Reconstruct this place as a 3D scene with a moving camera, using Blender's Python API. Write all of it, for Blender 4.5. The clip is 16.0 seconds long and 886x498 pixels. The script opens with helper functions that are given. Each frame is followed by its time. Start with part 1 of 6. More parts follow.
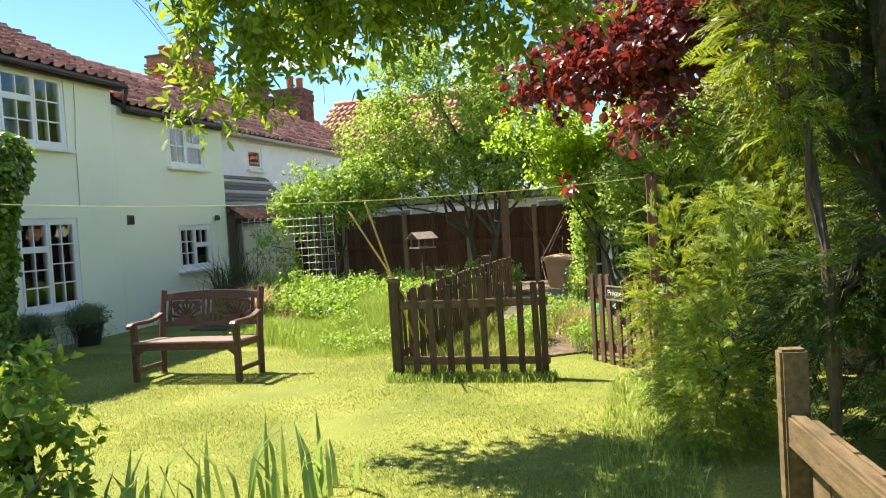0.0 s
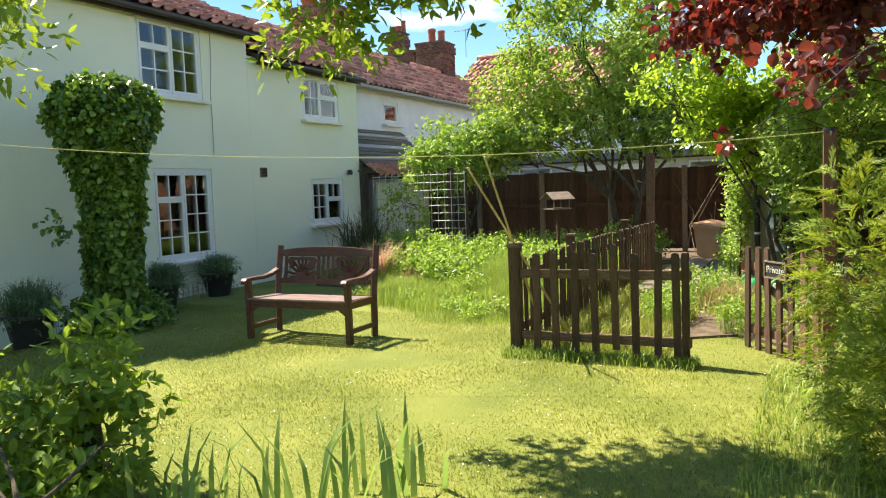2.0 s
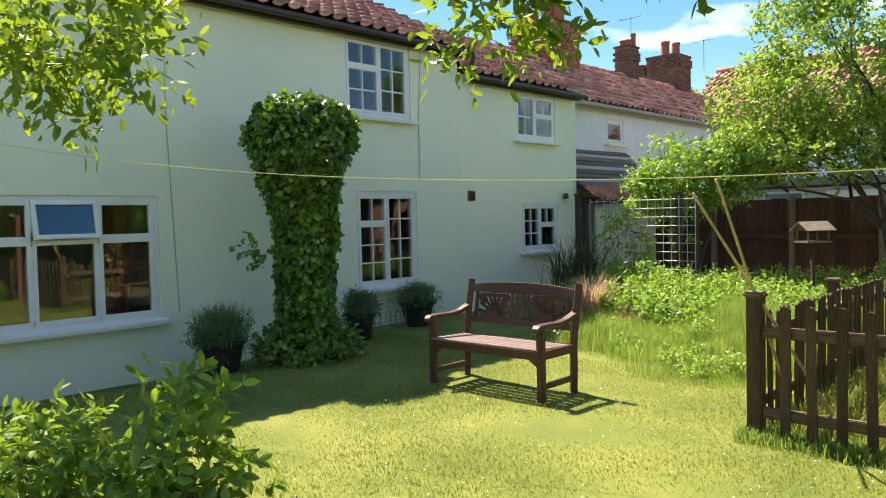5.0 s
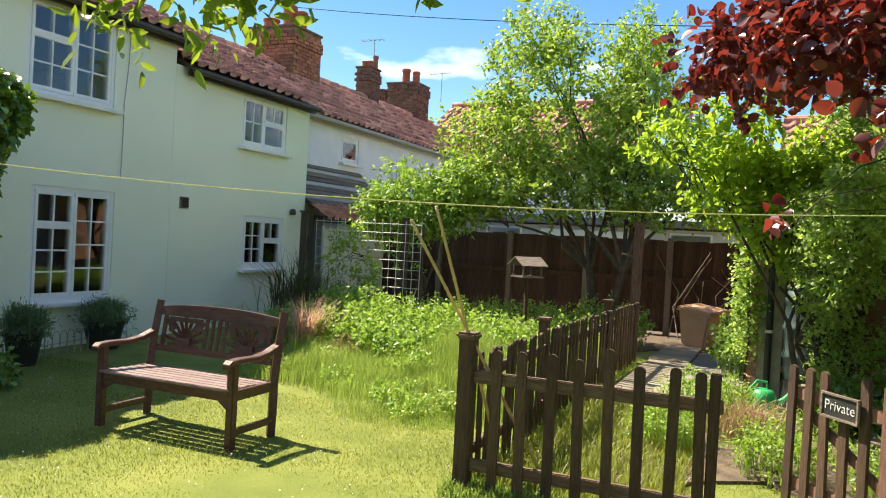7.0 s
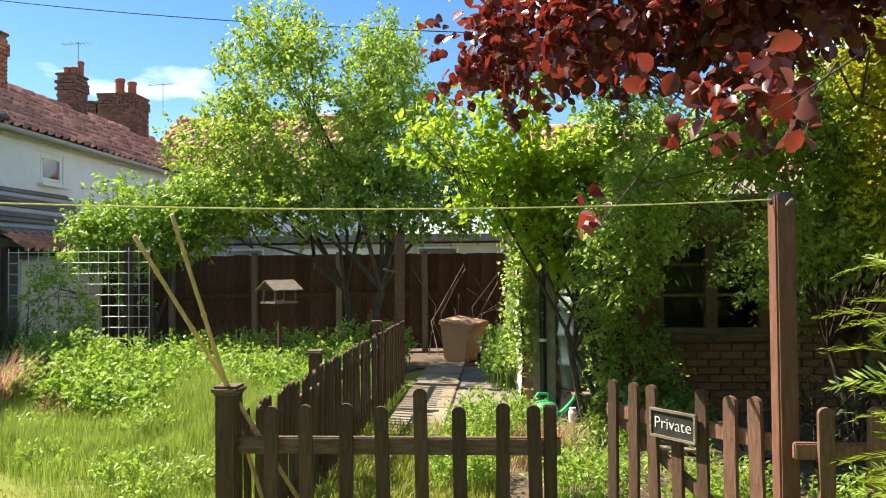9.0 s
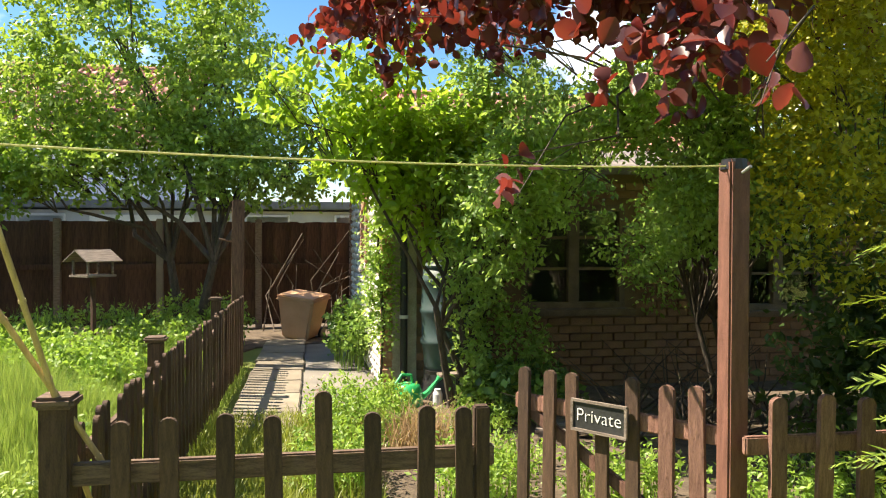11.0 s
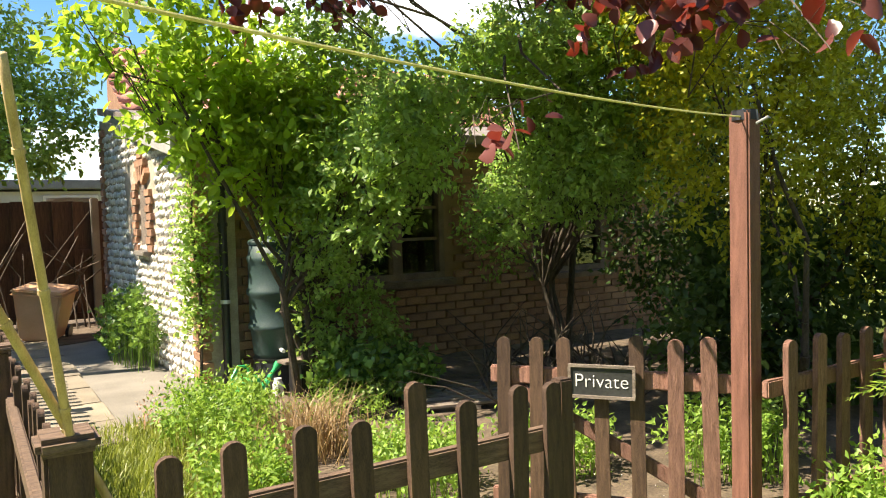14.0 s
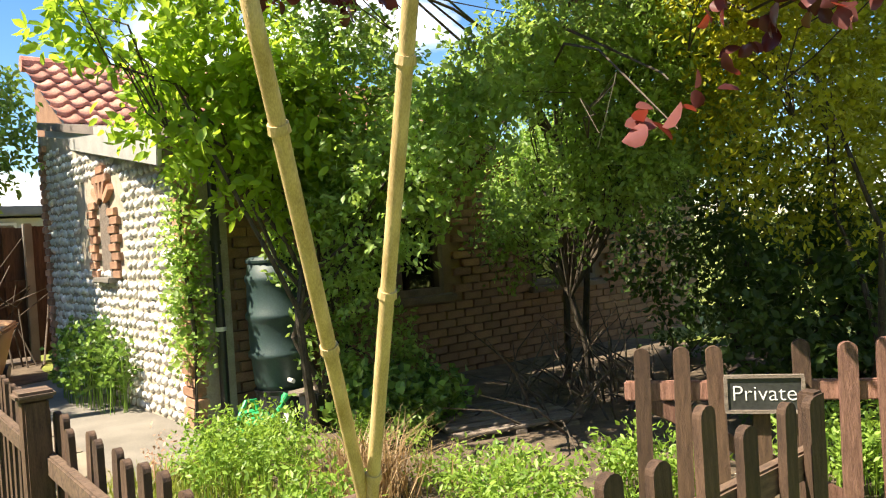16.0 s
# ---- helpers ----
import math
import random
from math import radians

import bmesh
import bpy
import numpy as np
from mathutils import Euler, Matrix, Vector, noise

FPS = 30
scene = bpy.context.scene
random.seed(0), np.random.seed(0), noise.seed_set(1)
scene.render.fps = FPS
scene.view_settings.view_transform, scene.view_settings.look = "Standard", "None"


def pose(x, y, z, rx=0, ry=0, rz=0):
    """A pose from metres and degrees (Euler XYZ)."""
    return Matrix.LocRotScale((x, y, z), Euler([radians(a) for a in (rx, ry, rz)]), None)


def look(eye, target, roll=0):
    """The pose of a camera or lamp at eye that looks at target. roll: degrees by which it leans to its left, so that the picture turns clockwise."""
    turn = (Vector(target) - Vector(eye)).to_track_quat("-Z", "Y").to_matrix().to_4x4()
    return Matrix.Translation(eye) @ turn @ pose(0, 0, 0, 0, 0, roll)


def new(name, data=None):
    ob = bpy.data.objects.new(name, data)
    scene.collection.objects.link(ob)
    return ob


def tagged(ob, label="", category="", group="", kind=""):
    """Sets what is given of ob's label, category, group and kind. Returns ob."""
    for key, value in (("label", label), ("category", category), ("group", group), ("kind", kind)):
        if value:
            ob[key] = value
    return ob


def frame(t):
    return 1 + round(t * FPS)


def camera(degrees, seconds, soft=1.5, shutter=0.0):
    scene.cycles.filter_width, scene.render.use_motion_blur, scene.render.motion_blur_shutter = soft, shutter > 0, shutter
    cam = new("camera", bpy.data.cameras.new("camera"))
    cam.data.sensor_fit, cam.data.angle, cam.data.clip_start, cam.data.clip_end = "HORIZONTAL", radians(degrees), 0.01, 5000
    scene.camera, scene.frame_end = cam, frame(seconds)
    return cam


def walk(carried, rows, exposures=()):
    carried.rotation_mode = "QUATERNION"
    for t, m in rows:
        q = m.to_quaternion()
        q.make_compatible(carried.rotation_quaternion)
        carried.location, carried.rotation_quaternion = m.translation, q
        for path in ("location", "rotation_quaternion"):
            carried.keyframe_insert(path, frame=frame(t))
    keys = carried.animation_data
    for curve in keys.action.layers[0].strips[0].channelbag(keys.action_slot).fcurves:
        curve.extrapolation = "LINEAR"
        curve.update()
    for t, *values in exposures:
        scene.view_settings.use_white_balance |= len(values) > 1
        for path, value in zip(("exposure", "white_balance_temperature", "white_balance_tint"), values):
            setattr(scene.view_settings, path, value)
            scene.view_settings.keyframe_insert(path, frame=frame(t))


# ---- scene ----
cam = camera(60.7, 16.0, 1.1)
PATH = [
    (0, (8.406, -0.787, 1.452), (7.867, 1.138, 1.385), -3.5),
    (0.5, (8.462, -0.662, 1.451), (7.657, 1.167, 1.384), -1.9),
    (1, (8.517, -0.504, 1.457), (7.596, 1.269, 1.367), -2.1),
    (1.5, (8.434, -0.28, 1.429), (7.525, 1.496, 1.3), -1.9),
    (2, (8.341, -0.046, 1.437), (7.448, 1.737, 1.28), -2.1),
    (2.5, (8.266, 0.215, 1.437), (7.262, 1.936, 1.265), -0.8),
    (3, (8.2, 0.443, 1.447), (7.017, 2.05, 1.307), -0.2),
    (3.5, (8.088, 0.642, 1.477), (6.775, 2.147, 1.38), -1.4),
    (3.7, (8.063, 0.711, 1.482), (6.655, 2.129, 1.405), -1.9),
    (5.8, (7.808, 1.311, 1.481), (6.522, 2.841, 1.393), 0.6),
    (6, (7.77, 1.409, 1.488), (6.634, 3.053, 1.416), 0.5),
    (6.5, (7.717, 1.595, 1.493), (6.798, 3.37, 1.434), 1.4),
    (7, (7.67, 1.774, 1.503), (6.859, 3.602, 1.479), 3.1),
    (7.3, (7.597, 1.891, 1.495), (6.954, 3.784, 1.507), 3.7),
    (7.5, (7.575, 1.985, 1.493), (7.056, 3.917, 1.502), 2.4),
    (8, (7.403, 2.187, 1.501), (7.059, 4.157, 1.527), 0.9),
    (8.5, (7.308, 2.434, 1.482), (7.042, 4.416, 1.506), -0.1),
    (9, (7.2, 2.724, 1.471), (7.05, 4.718, 1.519), -0.5),
    (9.2, (7.13, 2.818, 1.453), (7.052, 4.816, 1.5), -1.4),
    (11.3, (6.741, 3.431, 1.476), (7.155, 5.386, 1.4), 0.3),
    (11.5, (6.661, 3.466, 1.467), (7.149, 5.402, 1.343), 0.2),
    (12, (6.497, 3.654, 1.45), (7.196, 5.518, 1.262), 0.6),
    (12.5, (6.341, 3.883, 1.442), (7.153, 5.707, 1.319), 0.3),
    (13, (6.136, 4.049, 1.416), (7.084, 5.808, 1.336), -0.7),
    (13.5, (5.933, 4.148, 1.418), (6.991, 5.843, 1.33), -2.3),
    (14, (5.833, 4.196, 1.407), (6.902, 5.883, 1.314), -1.5),
    (14.5, (5.801, 4.36, 1.396), (6.871, 6.048, 1.32), -2.9),
    (15, (5.711, 4.606, 1.382), (6.81, 6.276, 1.334), -3.0),
    (15.5, (5.525, 4.824, 1.372), (6.699, 6.443, 1.327), -3.4),
    (16, (5.434, 5.063, 1.352), (6.695, 6.614, 1.305), -3.3),
]
walk(cam, [(t, look(eye, target, roll)) for t, eye, target, roll in PATH], exposures=[(0, 1.70, 7450, 13), (3, 1.44, 7350, 13), (5, 1.41, 7300, 13), (9, 1.42, 7300, 13), (11.5, 1.55, 7300, 13), (16, 1.55, 7300, 13)])

# ---- light ----
SUN = Vector((-0.58, 0.15, 0.86)).normalized()
world = bpy.data.worlds.new("sky_world")
scene.world = world
world.use_nodes = True
wn, wl = world.node_tree.nodes, world.node_tree.links
sky = wn.new("ShaderNodeTexSky")
sky.sky_type, sky.sun_disc = "NISHITA", False
sky.air_density, sky.dust_density, sky.ozone_density = 1.0, 0.15, 4.0
sky.sun_elevation, sky.sun_rotation = math.asin(SUN.z), math.atan2(SUN.x, SUN.y)
wco = wn.new("ShaderNodeTexCoord")
wmap = wn.new("ShaderNodeMapping")
wmap.inputs["Scale"].default_value = (1.0, 1.0, 2.6)
wmap.inputs["Location"].default_value = (0.32, 0.1, 0.05)
wnoise = wn.new("ShaderNodeTexNoise")
wnoise.inputs["Scale"].default_value, wnoise.inputs["Detail"].default_value = 2.6, 7.0
wramp = wn.new("ShaderNodeValToRGB")
wramp.color_ramp.elements[0].position, wramp.color_ramp.elements[1].position = 0.55, 0.68
wmix = wn.new("ShaderNodeMixRGB")
wmix.inputs[2].default_value = (10.0, 10.2, 10.6, 1)
wl.new(wco.outputs["Generated"], wmap.inputs["Vector"])
wl.new(wmap.outputs["Vector"], wnoise.inputs["Vector"])
wl.new(wnoise.outputs["Fac"], wramp.inputs["Fac"])
wl.new(wramp.outputs["Color"], wmix.inputs[0])
wsat = wn.new("ShaderNodeHueSaturation")
wsat.inputs["Saturation"].default_value, wsat.inputs["Value"].default_value = 1.25, 0.78
wl.new(sky.outputs["Color"], wsat.inputs["Color"])
wl.new(wsat.outputs["Color"], wmix.inputs[1])
wl.new(wmix.outputs["Color"], wn["Background"].inputs["Color"])
wn["Background"].inputs["Strength"].default_value = 0.105
sun = new("sun", bpy.data.lights.new("sun", "SUN"))
sun.data.energy, sun.data.angle, sun.data.color = 4.8, radians(0.55), (1.0, 0.93, 0.80)
sun.matrix_world = look(SUN * 30, (0, 0, 0))


# ---- materials ----
def mat(name, dark, light, scale=8.0, rough=0.8, bump=0.3, fine=90.0, metal=0.0, stretch=(1, 1, 1), vary=0.0, third=None, coat=0.0):
    """A surface of two colours mixed by coarse and fine noise, with relief; vary: how far alike pieces differ."""
    m = bpy.data.materials.new(name)
    m.use_nodes = True
    n, l = m.node_tree.nodes, m.node_tree.links
    b = n["Principled BSDF"]
    b.inputs["Roughness"].default_value, b.inputs["Metallic"].default_value = rough, metal
    b.inputs["Coat Weight"].default_value = coat
    co = n.new("ShaderNodeTexCoord")
    mp = n.new("ShaderNodeMapping")
    mp.inputs["Scale"].default_value = stretch
    l.new(co.outputs["Object"], mp.inputs["Vector"])
    a, f = n.new("ShaderNodeTexNoise"), n.new("ShaderNodeTexNoise")
    a.inputs["Scale"].default_value, a.inputs["Detail"].default_value = scale, 6
    f.inputs["Scale"].default_value, f.inputs["Detail"].default_value = fine, 4
    for t in (a, f):
        l.new(mp.outputs["Vector"], t.inputs["Vector"])
    ad = n.new("ShaderNodeMath")
    ad.operation = "MULTIPLY_ADD"
    ad.inputs[1].default_value = 0.45
    l.new(f.outputs["Fac"], ad.inputs[0])
    sc = n.new("ShaderNodeMath")
    sc.operation = "MULTIPLY"
    sc.inputs[1].default_value = 0.62
    l.new(a.outputs["Fac"], sc.inputs[0])
    l.new(sc.outputs[0], ad.inputs[2])
    r = n.new("ShaderNodeValToRGB")
    r.color_ramp.elements[0].position, r.color_ramp.elements[1].position = 0.36, 0.68
    r.color_ramp.elements[0].color, r.color_ramp.elements[1].color = (*dark, 1), (*light, 1)
    if third:
        e = r.color_ramp.elements.new(0.52)
        e.color = (*third, 1)
    l.new(ad.outputs[0], r.inputs["Fac"])
    out = r.outputs["Color"]
    if vary:
        oi, ge = n.new("ShaderNodeObjectInfo"), n.new("ShaderNodeNewGeometry")
        s = n.new("ShaderNodeMath")
        s.operation = "ADD"
        l.new(oi.outputs["Random"], s.inputs[0])
        l.new(ge.outputs["Random Per Island"], s.inputs[1])
        fr = n.new("ShaderNodeMath")
        fr.operation = "FRACT"
        l.new(s.outputs[0], fr.inputs[0])
        mr = n.new("ShaderNodeMapRange")
        mr.inputs["To Min"].default_value, mr.inputs["To Max"].default_value = 1 - vary, 1 + vary
        l.new(fr.outputs[0], mr.inputs["Value"])
        hs = n.new("ShaderNodeHueSaturation")
        l.new(mr.outputs[0], hs.inputs["Value"])
        l.new(out, hs.inputs["Color"])
        out = hs.outputs["Color"]
    l.new(out, b.inputs["Base Color"])
    if bump:
        bp = n.new("ShaderNodeBump")
        bp.inputs["Strength"].default_value, bp.inputs["Distance"].default_value = bump, 0.01
        l.new(ad.outputs[0], bp.inputs["Height"])
        l.new(bp.outputs["Normal"], b.inputs["Normal"])
    return m


def leaf_mat(name, dark, light, through_colour, rough=0.45, translucent=0.42):
    """Foliage: colour differs from leaf to leaf, light comes through the blades."""
    m = bpy.data.materials.new(name)
    m.use_nodes = True
    n, l = m.node_tree.nodes, m.node_tree.links
    b = n["Principled BSDF"]
    b.inputs["Roughness"].default_value = rough
    b.inputs["Specular IOR Level"].default_value = 0.45
    ge, co = n.new("ShaderNodeNewGeometry"), n.new("ShaderNodeTexCoord")
    a = n.new("ShaderNodeTexNoise")
    a.inputs["Scale"].default_value = 1.6
    l.new(co.outputs["Object"], a.inputs["Vector"])
    ad = n.new("ShaderNodeMath")
    ad.operation = "MULTIPLY_ADD"
    ad.inputs[1].default_value = 0.6
    l.new(ge.outputs["Random Per Island"], ad.inputs[0])
    sc = n.new("ShaderNodeMath")
    sc.operation = "MULTIPLY"
    sc.inputs[1].default_value = 0.5
    l.new(a.outputs["Fac"], sc.inputs[0])
    l.new(sc.outputs[0], ad.inputs[2])
    r = n.new("ShaderNodeValToRGB")
    r.color_ramp.elements[0].position, r.color_ramp.elements[1].position = 0.2, 0.85
    r.color_ramp.elements[0].color, r.color_ramp.elements[1].color = (*dark, 1), (*light, 1)
    l.new(ad.outputs[0], r.inputs["Fac"])
    l.new(r.outputs["Color"], b.inputs["Base Color"])
    t, mx = n.new("ShaderNodeBsdfTranslucent"), n.new("ShaderNodeMixShader")
    tc = n.new("ShaderNodeMixRGB")
    tc.inputs[0].default_value = 0.6
    tc.inputs[2].default_value = (*through_colour, 1)
    l.new(r.outputs["Color"], tc.inputs[1])
    l.new(tc.outputs["Color"], t.inputs["Color"])
    mx.inputs[0].default_value = translucent
    l.new(b.outputs[0], mx.inputs[1])
    l.new(t.outputs[0], mx.inputs[2])
    l.new(mx.outputs[0], n["Material Output"].inputs["Surface"])
    return m


def glass_mat():
    m = bpy.data.materials.new("window_glass")
    m.use_nodes = True
    n, l = m.node_tree.nodes, m.node_tree.links
    n.remove(n["Principled BSDF"])
    g, t, mx, fr = n.new("ShaderNodeBsdfGlossy"), n.new("ShaderNodeBsdfTransparent"), n.new("ShaderNodeMixShader"), n.new("ShaderNodeFresnel")
    g.inputs["Roughness"].default_value = 0.015
    t.inputs["Color"].default_value = (0.82, 0.87, 0.85, 1)
    fr.inputs["IOR"].default_value = 2.1
    l.new(fr.outputs[0], mx.inputs[0])
    l.new(t.outputs[0], mx.inputs[1])
    l.new(g.outputs[0], mx.inputs[2])
    l.new(mx.outputs[0], n["Material Output"].inputs["Surface"])
    return m


LAWN = mat("lawn_turf", (0.080, 0.116, 0.014), (0.222, 0.240, 0.050), 1.3, 0.95, 0.9, 160, third=(0.145, 0.180, 0.026))
SOIL = mat("bed_soil", (0.045, 0.032, 0.022), (0.16, 0.12, 0.08), 7, 0.95, 1.0, 70)
RENDER = mat("painted_render", (0.79, 0.82, 0.65), (0.85, 0.87, 0.71), 0.9, 0.9, 0.25, 60)
WHITEWALL = mat("whitewashed_brick", (0.78, 0.78, 0.81), (0.90, 0.90, 0.92), 3, 0.9, 0.7, 40)
UPVC = mat("white_frame_paint", (0.76, 0.77, 0.76), (0.84, 0.85, 0.83), 6, 0.35, 0.05, 60)
GLASS = glass_mat()
PANTILE = mat("clay_pantile", (0.25, 0.09, 0.06), (0.70, 0.37, 0.27), 3.5, 0.75, 0.5, 60, vary=0.36, third=(0.48, 0.20, 0.14))
GUTTER = mat("brown_gutter", (0.03, 0.022, 0.018), (0.06, 0.045, 0.035), 8, 0.5, 0.1, 60)
BARNBRICK = mat("weathered_tan_brick", (0.24, 0.125, 0.075), (0.46, 0.27, 0.17), 6, 0.88, 0.6, 80, vary=0.25)
BRICK = mat("red_brick", (0.210, 0.070, 0.040), (0.430, 0.175, 0.100), 6, 0.88, 0.6, 80, vary=0.3)
BUFF = mat("weathered_buff_brick", (0.20, 0.105, 0.058), (0.36, 0.205, 0.118), 6, 0.9, 0.5, 80, vary=0.18)
MORTAR = mat("lime_mortar", (0.30, 0.26, 0.20), (0.48, 0.43, 0.34), 9, 0.95, 0.6, 90)
WALLBED = mat("brown_earth_mortar", (0.17, 0.105, 0.062), (0.29, 0.19, 0.12), 5, 0.95, 0.5, 90)
DARKBRICK = mat("sooty_brown_brick", (0.085, 0.045, 0.036), (0.215, 0.110, 0.080), 6, 0.9, 0.6, 80, vary=0.3)
POT = mat("terracotta_pot", (0.24, 0.070, 0.038), (0.40, 0.13, 0.070), 6, 0.8, 0.3, 60)
LEAD = mat("lead_flashing", (0.12, 0.13, 0.14), (0.22, 0.23, 0.24), 6, 0.6, 0.2, 60)
FLINT = mat("white_cobble", (0.50, 0.48, 0.44), (0.80, 0.78, 0.73), 9, 0.75, 0.5, 70, vary=0.16)
BENCHWOOD = mat("dark_bench_wood", (0.036, 0.013, 0.009), (0.130, 0.056, 0.040), 5, 0.42, 0.35, 70, stretch=(3, 14, 14), vary=0.15)
# bench wood paled: the sky's glare on the seat is put into the colour
SEATWOOD = mat("glare_paled_seat_wood", (0.11, 0.065, 0.058), (0.34, 0.25, 0.235), 5, 0.45, 0.35, 70, stretch=(2, 14, 14), vary=0.15)
PICKET = mat("dark_stained_picket", (0.035, 0.018, 0.011), (0.13, 0.075, 0.045), 6, 0.8, 0.7, 60, stretch=(12, 12, 1.6), vary=0.3)
PICKET2 = mat("faded_picket_wood", (0.11, 0.05, 0.035), (0.34, 0.18, 0.13), 6, 0.8, 0.7, 60, stretch=(12, 12, 1.6), vary=0.25)
RAIL = mat("grey_brown_rail", (0.05, 0.03, 0.02), (0.20, 0.13, 0.085), 6, 0.8, 0.7, 60, stretch=(1.6, 12, 12), vary=0.2)
POSTRED = mat("red_brown_post", (0.110, 0.046, 0.030), (0.225, 0.098, 0.068), 5, 0.75, 0.5, 60, stretch=(10, 10, 1.4))
FENCEWOOD = mat("brown_fence_board", (0.032, 0.016, 0.010), (0.104, 0.056, 0.036), 5, 0.85, 0.6, 60, stretch=(10, 10, 1.2), vary=0.25)
CONCRETE = mat("pale_concrete", (0.137, 0.124, 0.104), (0.253, 0.232, 0.198), 2.5, 0.92, 0.4, 90, vary=0.12)
PAVING = mat("buff_paving_slab", (0.158, 0.134, 0.099), (0.274, 0.237, 0.178), 3, 0.92, 0.4, 90, vary=0.15)
BAMBOO = mat("bamboo_cane", (0.36, 0.25, 0.10), (0.66, 0.50, 0.25), 6, 0.5, 0.25, 80, stretch=(8, 8, 1))
BARK = mat("tree_bark", (0.035, 0.027, 0.02), (0.12, 0.095, 0.07), 9, 0.95, 1.0, 60, stretch=(3, 3, 0.7))
BINBROWN = mat("brown_bin_plastic", (0.58, 0.33, 0.18), (0.70, 0.43, 0.25), 4, 0.5, 0.12, 90)
BUTT = mat("green_butt_plastic", (0.018, 0.042, 0.042), (0.038, 0.072, 0.070), 4, 0.55, 0.12, 90)
GREENCAN = mat("bright_green_plastic", (0.01, 0.33, 0.10), (0.03, 0.48, 0.17), 4, 0.35, 0.05, 90)
WHITEPLASTIC = mat("white_plastic", (0.62, 0.62, 0.60), (0.78, 0.78, 0.76), 5, 0.4, 0.05, 60)
BLACKPLASTIC = mat("black_plastic", (0.012, 0.012, 0.013), (0.03, 0.03, 0.032), 5, 0.4, 0.1, 60)
WIRE = mat("galvanised_wire", (0.20, 0.21, 0.20), (0.34, 0.35, 0.34), 9, 0.5, 0.1, 60)
ROPE = mat("yellow_washing_line", (0.58, 0.52, 0.16), (0.78, 0.72, 0.32), 30, 0.6, 0.3, 200)
SIGNBLACK = mat("black_slate_sign", (0.018, 0.02, 0.02), (0.05, 0.052, 0.05), 9, 0.5, 0.2, 90)
SIGNWHITE = mat("white_letter_paint", (0.70, 0.70, 0.68), (0.85, 0.85, 0.83), 20, 0.6, 0.05, 90)
TIMBER = mat("weathered_grey_timber", (0.09, 0.07, 0.055), (0.28, 0.23, 0.185), 5, 0.9, 0.6, 60, stretch=(2, 12, 12), vary=0.2)
PALEWIRE = mat("galvanised_pale_wire", (0.50, 0.50, 0.46), (0.66, 0.66, 0.60), 20, 0.5, 0.05, 90)
PALEBOARD = mat("whitewashed_board", (0.34, 0.32, 0.28), (0.66, 0.64, 0.58), 6, 0.85, 0.5, 60, stretch=(2, 12, 12), vary=0.3)
GATEWOOD = mat("brown_gate_timber", (0.055, 0.038, 0.017), (0.19, 0.130, 0.060), 5, 0.85, 0.6, 60, stretch=(2, 12, 12), vary=0.15)
WINTIMBER = mat("old_brown_window_paint", (0.11, 0.075, 0.05), (0.24, 0.17, 0.12), 7, 0.7, 0.4, 80)
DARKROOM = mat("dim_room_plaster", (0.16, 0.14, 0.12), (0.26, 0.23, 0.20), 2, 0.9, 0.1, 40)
CURTAIN = mat("red_curtain_cloth", (0.20, 0.03, 0.02), (0.36, 0.06, 0.04), 6, 0.9, 0.3, 60)
FELT = mat("grey_roof_felt", (0.10, 0.085, 0.075), (0.26, 0.22, 0.19), 3, 0.95, 0.6, 70)
BOARD = mat("grey_verge_board", (0.30, 0.30, 0.28), (0.44, 0.44, 0.41), 4, 0.6, 0.2, 60)

L_APPLE = leaf_mat("apple_leaf", (0.065, 0.130, 0.020), (0.330, 0.470, 0.090), (0.540, 0.760, 0.080), 0.45, 0.42)
L_ELDER = leaf_mat("elder_leaf", (0.070, 0.165, 0.031), (0.300, 0.480, 0.085), (0.440, 0.660, 0.069))
L_CLIMB = leaf_mat("climber_leaf", (0.090, 0.185, 0.046), (0.390, 0.570, 0.165), (0.540, 0.740, 0.120), 0.42, 0.55)
L_HAZEL = leaf_mat("lime_green_leaf", (0.100, 0.205, 0.020), (0.345, 0.530, 0.058), (0.575, 0.782, 0.069), 0.42, 0.54)
L_PURPLE = leaf_mat("copper_leaf", (0.042, 0.014, 0.014), (0.21, 0.078, 0.070), (0.50, 0.045, 0.022), 0.30, 0.30)
L_GOLD = leaf_mat("golden_privet_leaf", (0.185, 0.225, 0.018), (0.600, 0.590, 0.052), (0.657, 0.636, 0.042))
# near-black: the shade on the tall conifer is put into this colour
L_CONIFER = leaf_mat("shade_dark_conifer_frond", (0.006, 0.020, 0.004), (0.045, 0.100, 0.012), (0.28, 0.42, 0.03), 0.8, 0.15)
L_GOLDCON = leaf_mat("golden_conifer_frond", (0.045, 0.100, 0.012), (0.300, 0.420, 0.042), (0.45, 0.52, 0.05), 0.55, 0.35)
L_IVY = leaf_mat("ivy_leaf", (0.026, 0.078, 0.015), (0.240, 0.390, 0.065), (0.26, 0.46, 0.045), 0.35, 0.22)
L_ASH = leaf_mat("overhanging_leaf", (0.050, 0.110, 0.014), (0.215, 0.335, 0.046), (0.46, 0.60, 0.045), 0.4, 0.42)
L_SHRUB = leaf_mat("shrub_leaf", (0.055, 0.125, 0.018), (0.230, 0.370, 0.055), (0.32, 0.46, 0.04), 0.6, 0.4)
L_WEED = leaf_mat("weed_leaf", (0.095, 0.195, 0.030), (0.340, 0.510, 0.095), (0.450, 0.660, 0.080))
L_GRASS = leaf_mat("meadow_grass", (0.080, 0.165, 0.022), (0.370, 0.510, 0.100), (0.455, 0.567, 0.121))
